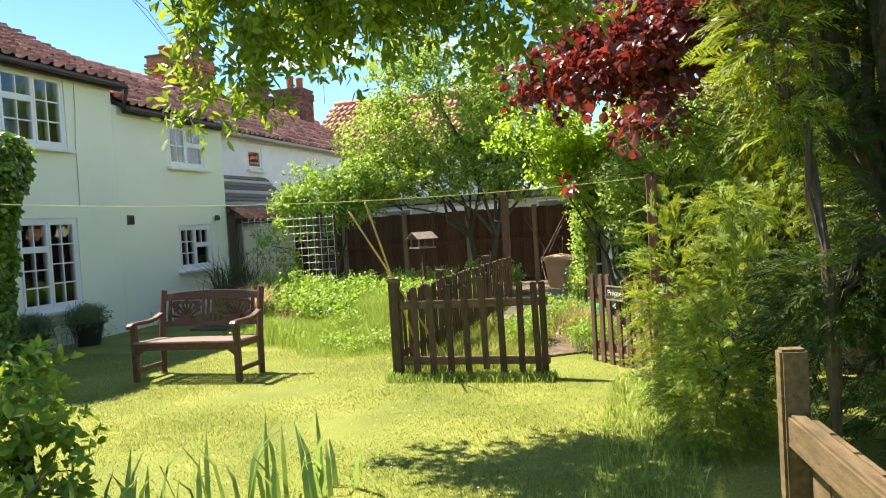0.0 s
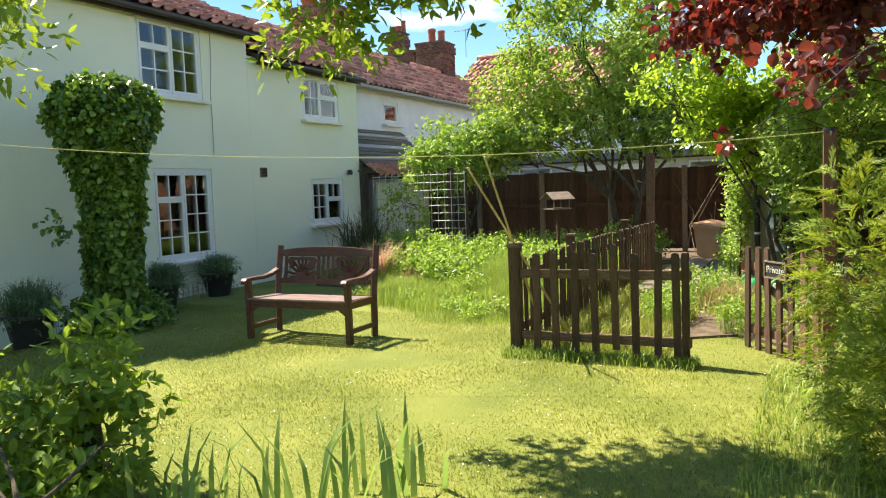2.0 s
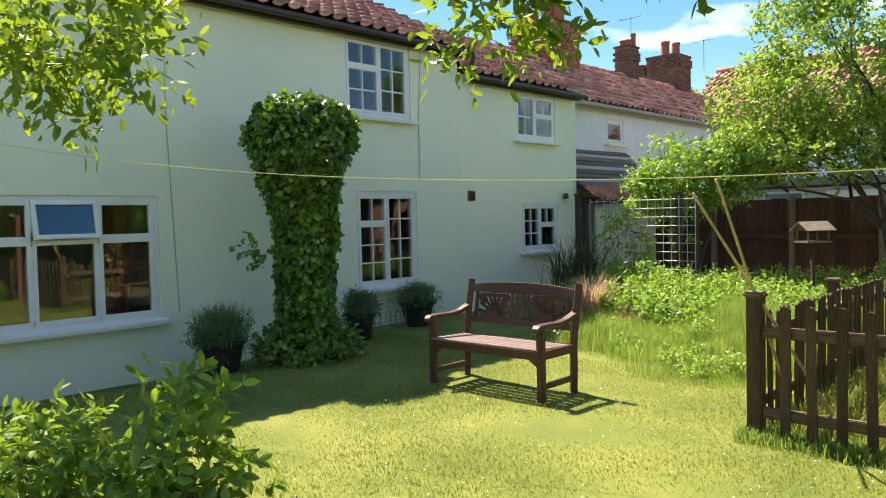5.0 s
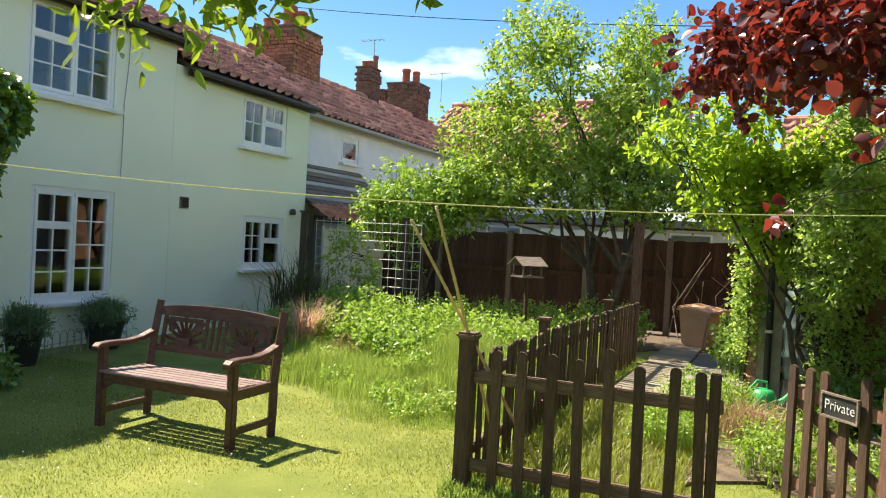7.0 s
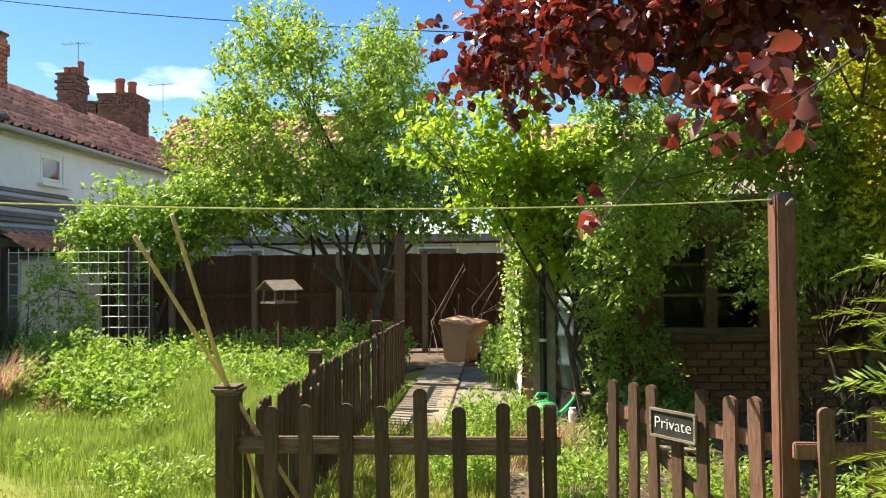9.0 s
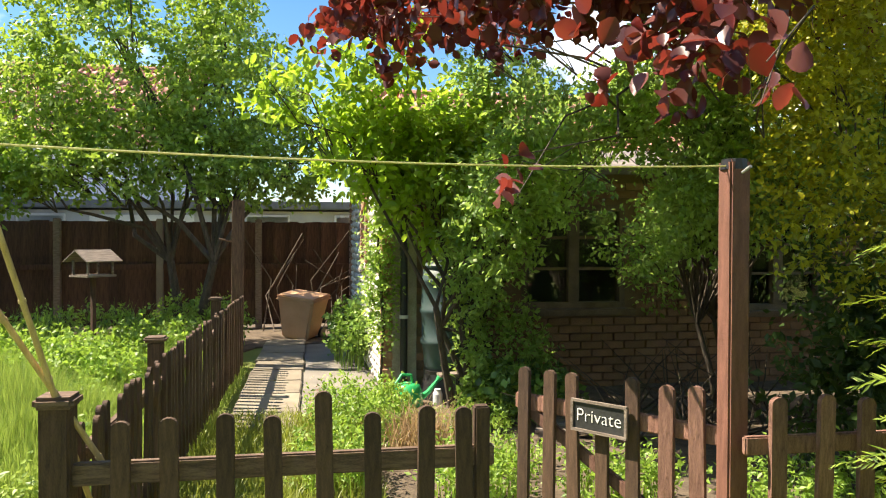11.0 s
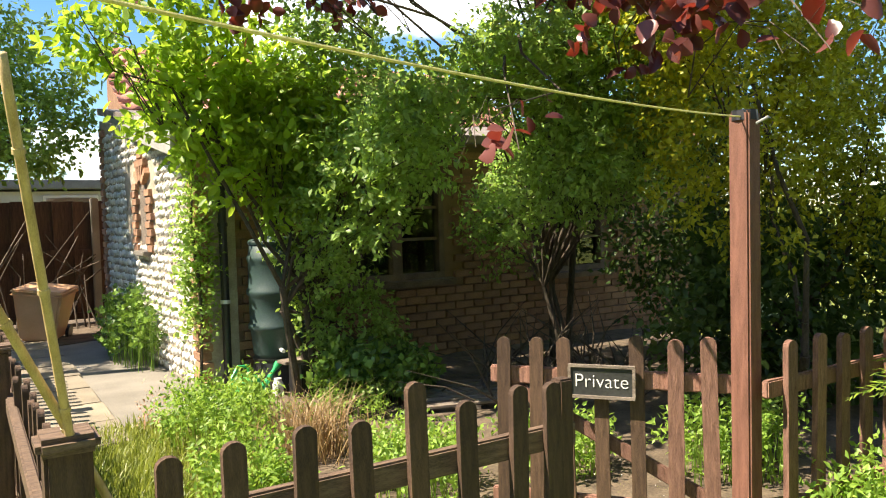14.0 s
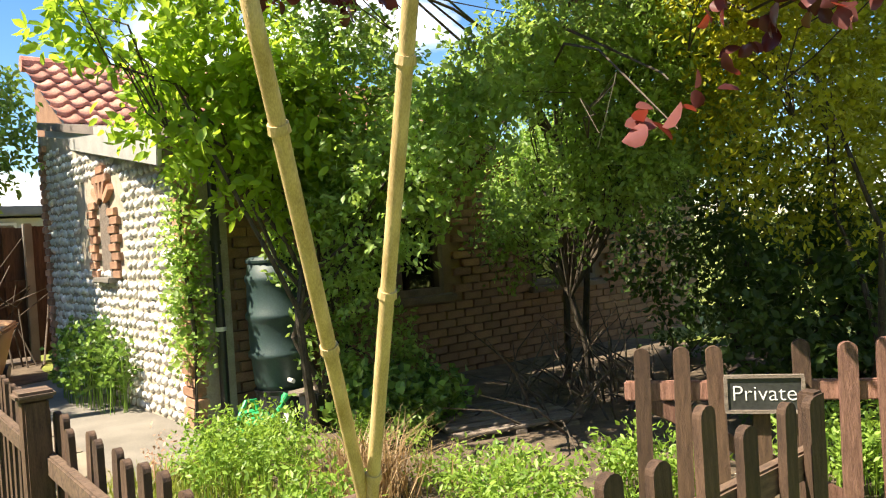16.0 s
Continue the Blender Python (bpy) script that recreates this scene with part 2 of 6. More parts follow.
L_LAWN = leaf_mat("lawn_blade", (0.140, 0.188, 0.024), (0.310, 0.345, 0.074), (0.370, 0.420, 0.060))
L_LAVENDER = leaf_mat("lavender_leaf", (0.062, 0.112, 0.056), (0.216, 0.311, 0.162), (0.253, 0.380, 0.138))
L_PINK = leaf_mat("pink_plume", (0.425, 0.213, 0.150), (0.837, 0.540, 0.405), (0.805, 0.517, 0.345))
L_DEAD = leaf_mat("dead_grass", (0.200, 0.125, 0.062), (0.513, 0.365, 0.203), (0.483, 0.345, 0.161))
L_DARK = leaf_mat("dark_phormium", (0.031, 0.037, 0.019), (0.135, 0.149, 0.068), (0.161, 0.184, 0.057))
L_IRIS = leaf_mat("iris_leaf", (0.050, 0.115, 0.030), (0.200, 0.315, 0.090), (0.368, 0.552, 0.115))
# leaf colour darkened to stand for the shade under the copper tree
L_DEEP = leaf_mat("painted_shade_leaf", (0.022, 0.05, 0.014), (0.085, 0.15, 0.035), (0.16, 0.26, 0.04))
GARAGE = mat("dull_white_wall", (0.40, 0.41, 0.43), (0.55, 0.56, 0.58), 2.5, 0.9, 0.3, 50)


# ---- building blocks ----
def thing(name, x, y, z, label, category, rz=0, group="", kind=""):
    ob = new(name)
    ob.matrix_world = pose(x, y, z, 0, 0, rz)
    ob.empty_display_size = 0.2
    return tagged(ob, label, category, group, kind)


def finish(bm, name, material, smooth=False):
    me = bpy.data.meshes.new(name)
    bm.to_mesh(me)
    bm.free()
    me.materials.append(material)
    if smooth:
        me.polygons.foreach_set("use_smooth", [True] * len(me.polygons))
    return me


def part(name, bm, material, parent, label="", smooth=False):
    """Links a bmesh or a mesh as one object under a thing or a part."""
    me = finish(bm, name, material, smooth) if isinstance(bm, bmesh.types.BMesh) else bm
    ob = new(name, me)
    ob.parent = parent
    return tagged(ob, label) if label else ob


def box(c, s, rot=(0, 0, 0), bev=0.0, bm=None):
    """A box of size s about c, turned by degrees, its edges rounded by bev."""
    made = bm or bmesh.new()
    one = bmesh.new() if bev else made
    m = Matrix.LocRotScale(c, Euler([radians(a) for a in rot]), None) @ Matrix.Diagonal((*s, 1))
    bmesh.ops.create_cube(one, size=1, matrix=m)
    if bev:
        bmesh.ops.bevel(one, geom=one.edges[:], offset=bev, segments=2, affect="EDGES", clamp_overlap=True)
        me = bpy.data.meshes.new("tmp")
        one.to_mesh(me)
        one.free()
        made.from_mesh(me)
        bpy.data.meshes.remove(me)
    return made


def rod(p, q, r1, r2=None, seg=8, bm=None):
    """A tapered round bar from p to q."""
    made = bm or bmesh.new()
    p, q = Vector(p), Vector(q)
    d = q - p
    m = Matrix.Translation((p + q) / 2) @ d.to_track_quat("Z", "Y").to_matrix().to_4x4()
    bmesh.ops.create_cone(made, cap_ends=True, segments=seg, radius1=r1, radius2=r1 if r2 is None else r2, depth=d.length, matrix=m)
    return made


def lathe(profile, seg=24, bm=None, at=(0, 0, 0)):
    """A body turned about z from (radius, height) pairs."""
    made = bm or bmesh.new()
    rings = []
    for r, z in profile:
        rings.append([made.verts.new((at[0] + r * math.cos(2 * math.pi * i / seg), at[1] + r * math.sin(2 * math.pi * i / seg), at[2] + z)) for i in range(seg)])
    for a, b in zip(rings, rings[1:]):
        for i in range(seg):
            made.faces.new((a[i], a[(i + 1) % seg], b[(i + 1) % seg], b[i]))
    made.faces.new(list(reversed(rings[0])))
    made.faces.new(rings[-1])
    return made


def tube(points, radii, seg=7, bm=None):
    """A bent, tapering limb through points."""
    made = bm or bmesh.new()
    pts = [Vector(p) for p in points]
    rings = []
    for i, p in enumerate(pts):
        d = (pts[min(i + 1, len(pts) - 1)] - pts[max(i - 1, 0)]).normalized()
        q = d.to_track_quat("Z", "Y")
        rings.append([made.verts.new(p + q @ Vector((radii[i] * math.cos(2 * math.pi * k / seg), radii[i] * math.sin(2 * math.pi * k / seg), 0))) for k in range(seg)])
    for a, b in zip(rings, rings[1:]):
        for k in range(seg):
            made.faces.new((a[k], a[(k + 1) % seg], b[(k + 1) % seg], b[k]))
    made.faces.new(rings[-1])
    return made


def grid_mesh(name, verts, quads, material, smooth=False):
    """A mesh from numpy arrays of points and of faces with equal corners."""
    me = bpy.data.meshes.new(name)
    nv, nf, k = len(verts), len(quads), quads.shape[1]
    me.vertices.add(nv)
    me.vertices.foreach_set("co", np.asarray(verts, dtype=np.float32).ravel())
    me.loops.add(nf * k)
    me.loops.foreach_set("vertex_index", np.asarray(quads, dtype=np.int32).ravel())
    me.polygons.add(nf)
    me.polygons.foreach_set("loop_start", np.arange(0, nf * k, k, dtype=np.int32))
    me.polygons.foreach_set("loop_total", np.full(nf, k, dtype=np.int32))
    me.update(calc_edges=True)
    me.materials.append(material)
    if smooth:
        me.polygons.foreach_set("use_smooth", [True] * nf)
    return me


def ground_z(x, y):
    """The lawn dips a little towards the house."""
    a = min(max((1.5 - x) / 1.5, 0), 1) * min(max((8.0 - y) / 3.0, 0), 1)
    return -0.2 * a * a * (3 - 2 * a)


# ---- foliage ----
def unit(v):
    return v / np.maximum(np.linalg.norm(v, axis=1, keepdims=True), 1e-6)


def leaf_mesh(name, base, along, up, length, width, material, fold=0.18, fine=False):
    """One folded blade per row: base point, direction, upper side, length and width."""
    n = len(base)
    along = unit(along)
    side = unit(np.cross(along, up))
    nor = np.cross(side, along)
    L, W = length.reshape(-1, 1), width.reshape(-1, 1)
    if fine == "round":
        half = ((0.10, 0.24), (0.36, 0.47), (0.66, 0.42), (0.88, 0.20))
        rows = ((0, 0, 0), *[(a, -w, fold * w * 2) for a, w in half], (1, 0, -0.05), *[(a, w, fold * w * 2) for a, w in half], (0.36, 0, 0), (0.68, 0, 0))
        faces = ((0, 1, 2, 10), (10, 2, 3, 11), (11, 3, 4, 5), (0, 10, 7, 6), (10, 11, 8, 7), (11, 5, 9, 8))
    elif fine:
        rows = ((0, 0, 0), (0.22, -0.42, fold), (0.62, -0.46, fold), (1, 0, 0.0), (0.62, 0.46, fold), (0.22, 0.42, fold))
        faces = ((0, 1, 2, 3), (0, 3, 4, 5))
    else:
        rows = ((0, 0, 0), (0.45, -0.5, fold), (1, 0, 0), (0.45, 0.5, fold))
        faces = ((0, 1, 2), (0, 2, 3))
    v = np.stack([base + along * L * a + side * W * s + nor * W * f for a, s, f in rows], axis=1)
    k = len(rows)
    f = (np.arange(n)[:, None, None] * k + np.array(faces)[None]).reshape(-1, len(faces[0]))
    return grid_mesh(name, v.reshape(-1, 3), f, material)


def sprigs(rng, centre, radii, n, hollow=0.45, lump=1.1, lumps=0.35):
    """Points in an ellipsoid with an uneven outline, denser towards its skin; and their outward directions."""
    d = unit(rng.normal(size=(n, 3)))
    ph = rng.uniform(0, 6.28, (7, 3))
    w = rng.normal(size=(7, 3)) * lump * 2.2
    bump = sum(np.sin((d @ w[i]) * 2.0 + ph[i, 0]) for i in range(7)) / 3.2
    r = (hollow + (1 - hollow) * rng.random(n) ** 0.6) * (1 + lumps * bump)
    return np.array(centre) + d * r[:, None] * np.array(radii), d


def foliage(rng, name, pts, out, per, twig, length, width, material, parent, droop=0.3, spread=1.0, fine=False, label="", face=0.5):
    """Twigs at pts that point outwards, each with per leaves along it, in one mesh."""
    n = len(pts)
    tw = unit(out + rng.normal(size=(n, 3)) * spread * 0.6 + np.array((0, 0, 0.15)))
    t = np.repeat(np.arange(n), per)
    s = rng.random(n * per)
    base = pts[t] + tw[t] * (s * twig)[:, None] + rng.normal(size=(n * per, 3)) * twig * 0.12
    along = unit(tw[t] * 0.5 + rng.normal(size=(n * per, 3)) * 0.8 * spread - np.array((0, 0, droop)))
    up = unit(np.array((0, 0, 1.0)) * face + rng.normal(size=(n * per, 3)) * 0.55 + out[t] * 0.5)
    sz = rng.uniform(0.65, 1.25, n * per)
    return part(name, leaf_mesh(name, base, along, up, length * sz, width * sz, material, fine=fine), material, parent, label)


def fronds(rng, name, pts, out, length, material, parent, droop=0.35):
    """Flat feathery conifer sprays: an axis that bends down, with side leaflets in one plane."""
    n = len(pts)
    ax = unit(out * np.array((1, 1, 0.5)) + rng.normal(size=(n, 3)) * 0.32 + np.array((0, 0, 0.10)))
    up = unit(np.array((0, 0, 0.8)) + out * 0.5 + rng.normal(size=(n, 3)) * 0.35)
    side = unit(np.cross(ax, up))
    up = np.cross(side, ax)
    L = (length * rng.uniform(0.6, 1.25, n))[:, None]
    base, along, size = [], [], []
    for k in range(17):
        s = (k + 0.4) / 17
        p = pts + ax * L * s - np.array((0, 0, 1.0)) * L * droop * s * s
        dirn = unit(ax - np.array((0, 0, 1.0)) * 2 * droop * s)
        for sg in ((-1, 1) if k < 16 else (0,)):
            base.append(p + rng.normal(size=(n, 3)) * 0.004)
            along.append(dirn * 0.85 + side * sg * 0.6 + rng.normal(size=(n, 3)) * 0.10)
            size.append(L[:, 0] * (0.33 - 0.22 * s) * (0.6 + 0.4 * min(1, 5 * s)) * rng.uniform(0.7, 1.2, n))
    m = len(base)
    ups = np.tile(up, (m, 1))
    size = np.concatenate(size)
    return part(name, leaf_mesh(name, np.concatenate(base), np.concatenate(along), ups, size, size * 0.17, material), material, parent)


def blades(rng, x, y, height, lean, width, z=None):
    """Upright grass blades of two bent segments: verts and faces."""
    n = len(x)
    a = rng.uniform(0, 6.283, n)
    h = height * rng.uniform(0.55, 1.2, n)
    le = lean * h * rng.uniform(0.2, 1.2, n)
    z0 = np.zeros(n) if z is None else z
    dx, dy = np.cos(a), np.sin(a)
    b = a + rng.uniform(1.0, 2.1, n)
    sx, sy = np.cos(b) * width, np.sin(b) * width
    p = np.stack([np.stack([x - sx, y - sy, z0], 1), np.stack([x + sx, y + sy, z0], 1),
                  np.stack([x + sx * 0.8 + dx * le * 0.35, y + sy * 0.8 + dy * le * 0.35, z0 + h * 0.6], 1),
                  np.stack([x - sx * 0.8 + dx * le * 0.35, y - sy * 0.8 + dy * le * 0.35, z0 + h * 0.6], 1),
                  np.stack([x + dx * le, y + dy * le, z0 + h * (1 - 0.25 * np.minimum(le / h, 1))], 1)], axis=1)
    i = np.arange(n)[:, None] * 5
    f = np.concatenate([i + np.array([[0, 1, 2]]), i + np.array([[0, 2, 3]]), i + np.array([[3, 2, 4]])])
    return p.reshape(-1, 3), f


def limb_set(rng, bm, root, tips, r0, bend=0.15):
    """Limbs that leave root and reach the tips, bent and tapering."""
    for tip in tips:
        a, b = Vector(root), Vector(tip)
        pts = []
        for i in range(6):
            t = i / 5
            j = Vector(rng.normal(size=3)) * bend * (0 if i in (0,) else 1) * (b - a).length * 0.25
            pts.append(a.lerp(b, t) + j + Vector((0, 0, 0.12 * math.sin(t * 3.14) * (b - a).length)))
        tube(pts, [r0 * (1 - 0.85 * i / 5) for i in range(6)], 6, bm)
    return bm


# ---- ground ----
def build_ground():
    def steps(lo, hi, near_lo, near_hi, fine):
        mid = list(np.arange(near_lo, near_hi + 1e-6, fine))
        return [lo, lo * 0.3 + near_lo * 0.7, *mid, near_hi * 0.7 + hi * 0.3, hi]
    xs, ys = steps(-600, 600, -1.0, 14.0, 0.25), steps(-600, 600, -6.0, 22.0, 0.25)
    v, f = [], []
    for y in ys:
        for x in xs:
            v.append((x, y, ground_z(x, y) + 0.012 * noise.noise((x * 0.9, y * 0.9, 0))))
    w = len(xs)
    for j in range(len(ys) - 1):
        for i in range(w - 1):
            f.append((j * w + i, j * w + i + 1, (j + 1) * w + i + 1, (j + 1) * w + i))
    ob = new("ground", grid_mesh("ground", np.array(v), np.array(f), LAWN, True))
    tagged(ob, "sunlit mown garden lawn, patchy yellow-green", "lawn", kind="structure")


def patch(name, outline, z, material, label, category, seed=3):
    """A thin uneven sheet on the ground, cut to a wavy outline."""
    bm = bmesh.new()
    r = random.Random(seed)
    pts = []
    for (x0, y0), (x1, y1) in zip(outline, outline[1:] + outline[:1]):
        k = max(2, int(math.hypot(x1 - x0, y1 - y0) / 0.3))
        for i in range(k):
            pts.append((x0 + (x1 - x0) * i / k + r.uniform(-0.08, 0.08), y0 + (y1 - y0) * i / k + r.uniform(-0.08, 0.08)))
    top = [bm.verts.new((x, y, z)) for x, y in pts]
    bot = [bm.verts.new((x, y, -0.05)) for x, y in pts]
    bm.faces.new(top)
    for i in range(len(top)):
        j = (i + 1) % len(top)
        bm.faces.new((top[i], bot[i], bot[j], top[j]))
    bmesh.ops.triangulate(bm, faces=bm.faces[:])
    bmesh.ops.recalc_face_normals(bm, faces=bm.faces[:])
    return tagged(new(name, finish(bm, name, material)), label, category, kind="structure")


build_ground()
patch("flower_bed", [(1.3, 9.6), (2.8, 9.4), (4.6, 9.3), (5.7, 9.4), (5.8, 12.6), (5.6, 15.6), (0.4, 15.6), (0.5, 12.8), (1.1, 11.0)], 0.03, SOIL, "overgrown flower bed of dark soil behind the lawn", "flower bed")
patch("side_bed", [(6.7, 6.4), (7.6, 7.2), (9.0, 6.3), (12.5, 6.3), (12.5, 10.4), (7.5, 10.4), (7.1, 9.8), (6.85, 8.8)], 0.025, SOIL, "shady soil bed beside the outbuilding", "flower bed", 5)


# ---- house terrace ----
def wall_boxes(u0, u1, z0, z1, openings):
    """Rectangles (u, z) that fill a wall round its openings."""
    us = sorted({u0, u1, *[o[0] for o in openings], *[o[1] for o in openings]})
    zs = sorted({z0, z1, *[o[2] for o in openings], *[o[3] for o in openings]})
    for a, b in zip(us, us[1:]):
        run = None
        for c, d in zip(zs, zs[1:]):
            inside = any(o[0] <= (a + b) / 2 <= o[1] and o[2] <= (c + d) / 2 <= o[3] for o in openings)
            if inside:
                if run:
                    yield a, b, *run
                run = None
            else:
                run = (run[0], d) if run else (c, d)
        if run:
            yield a, b, *run


def wall_mesh(name, u0, u1, z0, z1, openings, thick, material, axis, at, parent=None):
    """A wall with thickness and through openings; axis 'y' runs along y at x = at, 'x' along x at y = at (outer face)."""
    bm = bmesh.new()
    for a, b, c, d in wall_boxes(u0, u1, z0, z1, openings):
        if axis == "y":
            box((at - thick / 2, (a + b) / 2, (c + d) / 2), (thick, b - a, d - c), bm=bm)
        else:
            box(((a + b) / 2, at + thick / 2, (c + d) / 2), (b - a, thick, d - c), bm=bm)
    bmesh.ops.remove_doubles(bm, verts=bm.verts[:], dist=0.0005)
    return part(name, bm, material, parent)


def casement(y0, y1, z0, z1, lights, label, sill=True, depth=0.09, x=0.0):
    """A white window in the facade: lights are (share0, share1, low, high, bars across, bars up, open degrees)."""
    w, h = y1 - y0, z1 - z0
    t = thing("window_1", x - 0.06, y0, z0, label, "window", kind="structure")
    fr = 0.055
    bm = bmesh.new()
    for c, s in (((0, w / 2, fr / 2), (depth, w, fr)), ((0, w / 2, h - fr / 2), (depth, w, fr)), ((0, fr / 2, h / 2), (depth, fr, h - 2 * fr)), ((0, w - fr / 2, h / 2), (depth, fr, h - 2 * fr))):
        box(c, s, bev=0.006, bm=bm)
    part("window_frame", bm, UPVC, t)
    if sill:
        part("window_sill", box((0.10, w / 2, -0.025), (0.16, w + 0.12, 0.05), (0, 6, 0), 0.008), UPVC, t)
    for a, b, lo, hi, nx, nz, tilt in lights:
        ya, yb, za, zb = fr + a * (w - 2 * fr), fr + b * (w - 2 * fr), fr + lo * (h - 2 * fr), fr + hi * (h - 2 * fr)
        sw = thing("sash", 0, 0, 0, "", "")
        for key in list(sw.keys()):
            del sw[key]
        sw.parent = t
        sw.matrix_world = t.matrix_world @ Matrix.Translation((0.02, 0, zb)) @ pose(0, 0, 0, 0, -tilt, 0)
        sh = zb - za
        r = 0.045
        bm = bmesh.new()
        for c, s in (((0, (ya + yb) / 2, -r / 2), (0.06, yb - ya - 0.006, r)), ((0, (ya + yb) / 2, -sh + r / 2), (0.06, yb - ya - 0.006, r)), ((0, ya + r / 2, -sh / 2), (0.06, r, sh - 2 * r)), ((0, yb - r / 2, -sh / 2), (0.06, r, sh - 2 * r))):
            box(c, s, bev=0.005, bm=bm)
        part("sash_frame", bm, UPVC, sw)
        g = part("pane", box((0, (ya + yb) / 2, -sh / 2), (0.012, yb - ya - 2 * r + 0.01, sh - 2 * r + 0.01)), GLASS, sw)
        g.visible_shadow = False
        for i in range(nx):
            yy = ya + r + (yb - ya - 2 * r) * (i + 1) / (nx + 1)
            part("glazing_bar", box((0.004, yy, -sh / 2), (0.024, 0.018, sh - 2 * r + 0.004)), UPVC, sw)
        for i in range(nz):
            zz = -r - (sh - 2 * r) * (i + 1) / (nz + 1)
            part("glazing_bar", box((0.005, (ya + yb) / 2, zz), (0.02, yb - ya - 2 * r + 0.004, 0.018)), UPVC, sw)
    return t


W_UP1, W_LOW1 = (7.50, 8.72, 2.90, 3.98), (7.64, 8.80, 0.54, 1.88)
W_UP2, W_LOW2 = (11.17, 12.32, 2.79, 3.60), (11.30, 12.36, 0.88, 1.72)
W_BIG = (2.30, 4.86, 0.46, 1.80)
W_WHITE = (15.20, 15.92, 3.00, 3.54)
EAVE1, EAVE2, EAVE3, RIDGE_X = 4.07, 3.72, 3.80, -2.78
SLOPE, SLOPE3, SETBACK = 0.50, 0.62, -0.72
terrace = thing("terraced_cottage", -2.75, 4.0, 0, "pale green rendered cottage with clay pantile roof", "house")
terrace2 = thing("terraced_cottage", -2.75, 11.3, 0, "pale green rendered cottage end with lower pantile roof", "house")
terrace3 = thing("terraced_cottage", -2.75, 15.5, 0, "whitewashed brick cottage with clay pantile roof", "house")
for parent, y0, y1, top, ops, wm in ((terrace, -5.0, 9.74, EAVE1, [W_BIG, W_UP1, W_LOW1], RENDER), (terrace2, 9.743, 12.97, EAVE2, [W_UP2, W_LOW2], RENDER), (terrace3, 12.973, 23.8, EAVE3, [W_WHITE], WHITEWALL)):
    inv = parent.matrix_world.inverted()
    w = wall_mesh("front_wall", y0, y1, -0.5, top, ops, 0.28, wm, "y", 0.0 if parent is not terrace3 else SETBACK, parent)
    w.matrix_parent_inverse = inv
    for nm, c, s in (("back_wall", (-5.5, (y0 + y1) / 2, top / 2 - 0.25), (0.25, y1 - y0, top + 0.5)), ("side_wall", (-3.2, y0 + 0.13, top / 2 - 0.25), (4.4, 0.25, top + 0.5)), ("side_wall", (-2.9 - 0.3 * (parent is terrace3), y1 - 0.13, top / 2 - 0.25), (5.2 - 0.8 * (parent is terrace3), 0.25, top + 0.5)),
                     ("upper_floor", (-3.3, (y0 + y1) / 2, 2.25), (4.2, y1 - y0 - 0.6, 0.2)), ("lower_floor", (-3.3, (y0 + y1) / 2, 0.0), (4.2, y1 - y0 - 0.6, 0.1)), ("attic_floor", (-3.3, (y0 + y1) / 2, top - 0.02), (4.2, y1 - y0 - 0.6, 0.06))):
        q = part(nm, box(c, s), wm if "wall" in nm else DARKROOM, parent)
        q.matrix_parent_inverse = inv
    # gable triangles
    for yy in (y0 + 0.13, y1 - 0.13):
        bm = bmesh.new()
        front_x, rise = (SETBACK - 0.02, SLOPE3 * 2.0) if parent is terrace3 else (-0.02, SLOPE * 2.7)
        tri = [(front_x, top), (-5.48, top), (RIDGE_X, top + rise)]
        a = [bm.verts.new((x, yy - 0.125, z)) for x, z in tri]
        b = [bm.verts.new((x, yy + 0.125, z)) for x, z in tri]
        bm.faces.new(a)
        bm.faces.new(b[::-1])
        for i in range(3):
            bm.faces.new((a[i], b[i], b[(i + 1) % 3], a[(i + 1) % 3]))
        bmesh.ops.recalc_face_normals(bm, faces=bm.faces[:])
        q = part("gable", bm, BRICK, parent)
        q.matrix_parent_inverse = inv
casement(*W_UP1, [(0, 0.52, 0, 0.64, 1, 1, 0), (0, 0.52, 0.64, 1, 1, 0, 0), (0.52, 1, 0, 1, 1, 2, 0)], "white-framed upstairs casement window with glazing bars in the green wall")
casement(*W_LOW1, [(0, 0.5, 0, 0.68, 1, 2, 0), (0, 0.5, 0.68, 1, 1, 0, 0), (0.5, 1, 0, 1, 1, 3, 0)], "white-framed tall casement window beside the ivy column")
casement(*W_UP2, [(0, 0.48, 0, 1, 1, 1, 0), (0.48, 1, 0.55, 1, 1, 0, 0), (0.48, 1, 0, 0.55, 0, 0, 0)], "small white upstairs window with pale blind")
casement(*W_LOW2, [(0, 0.5, 0, 1, 1, 2, 0), (0.5, 1, 0.55, 1, 1, 0, 0), (0.5, 1, 0, 0.55, 0, 0, 0)], "small white ground-floor window with glazing bars")
casement(*W_BIG, [(0, 0.26, 0, 0.68, 0, 0, 0), (0, 0.26, 0.68, 1, 0, 0, 0), (0.26, 0.5, 0, 0.68, 0, 0, 0), (0.26, 0.5, 0.68, 1, 0, 0, 0), (0.5, 0.76, 0, 0.68, 0, 0, 0), (0.5, 0.76, 0.68, 1, 0, 0, 14), (0.76, 1, 0, 0.68, 0, 0, 0), (0.76, 1, 0.68, 1, 0, 0, 0)], "wide white living-room window with an open top light")
casement(*W_WHITE, [(0, 1, 0, 1, 0, 0, 1)], "small white window ajar in the whitewashed wall", x=SETBACK)


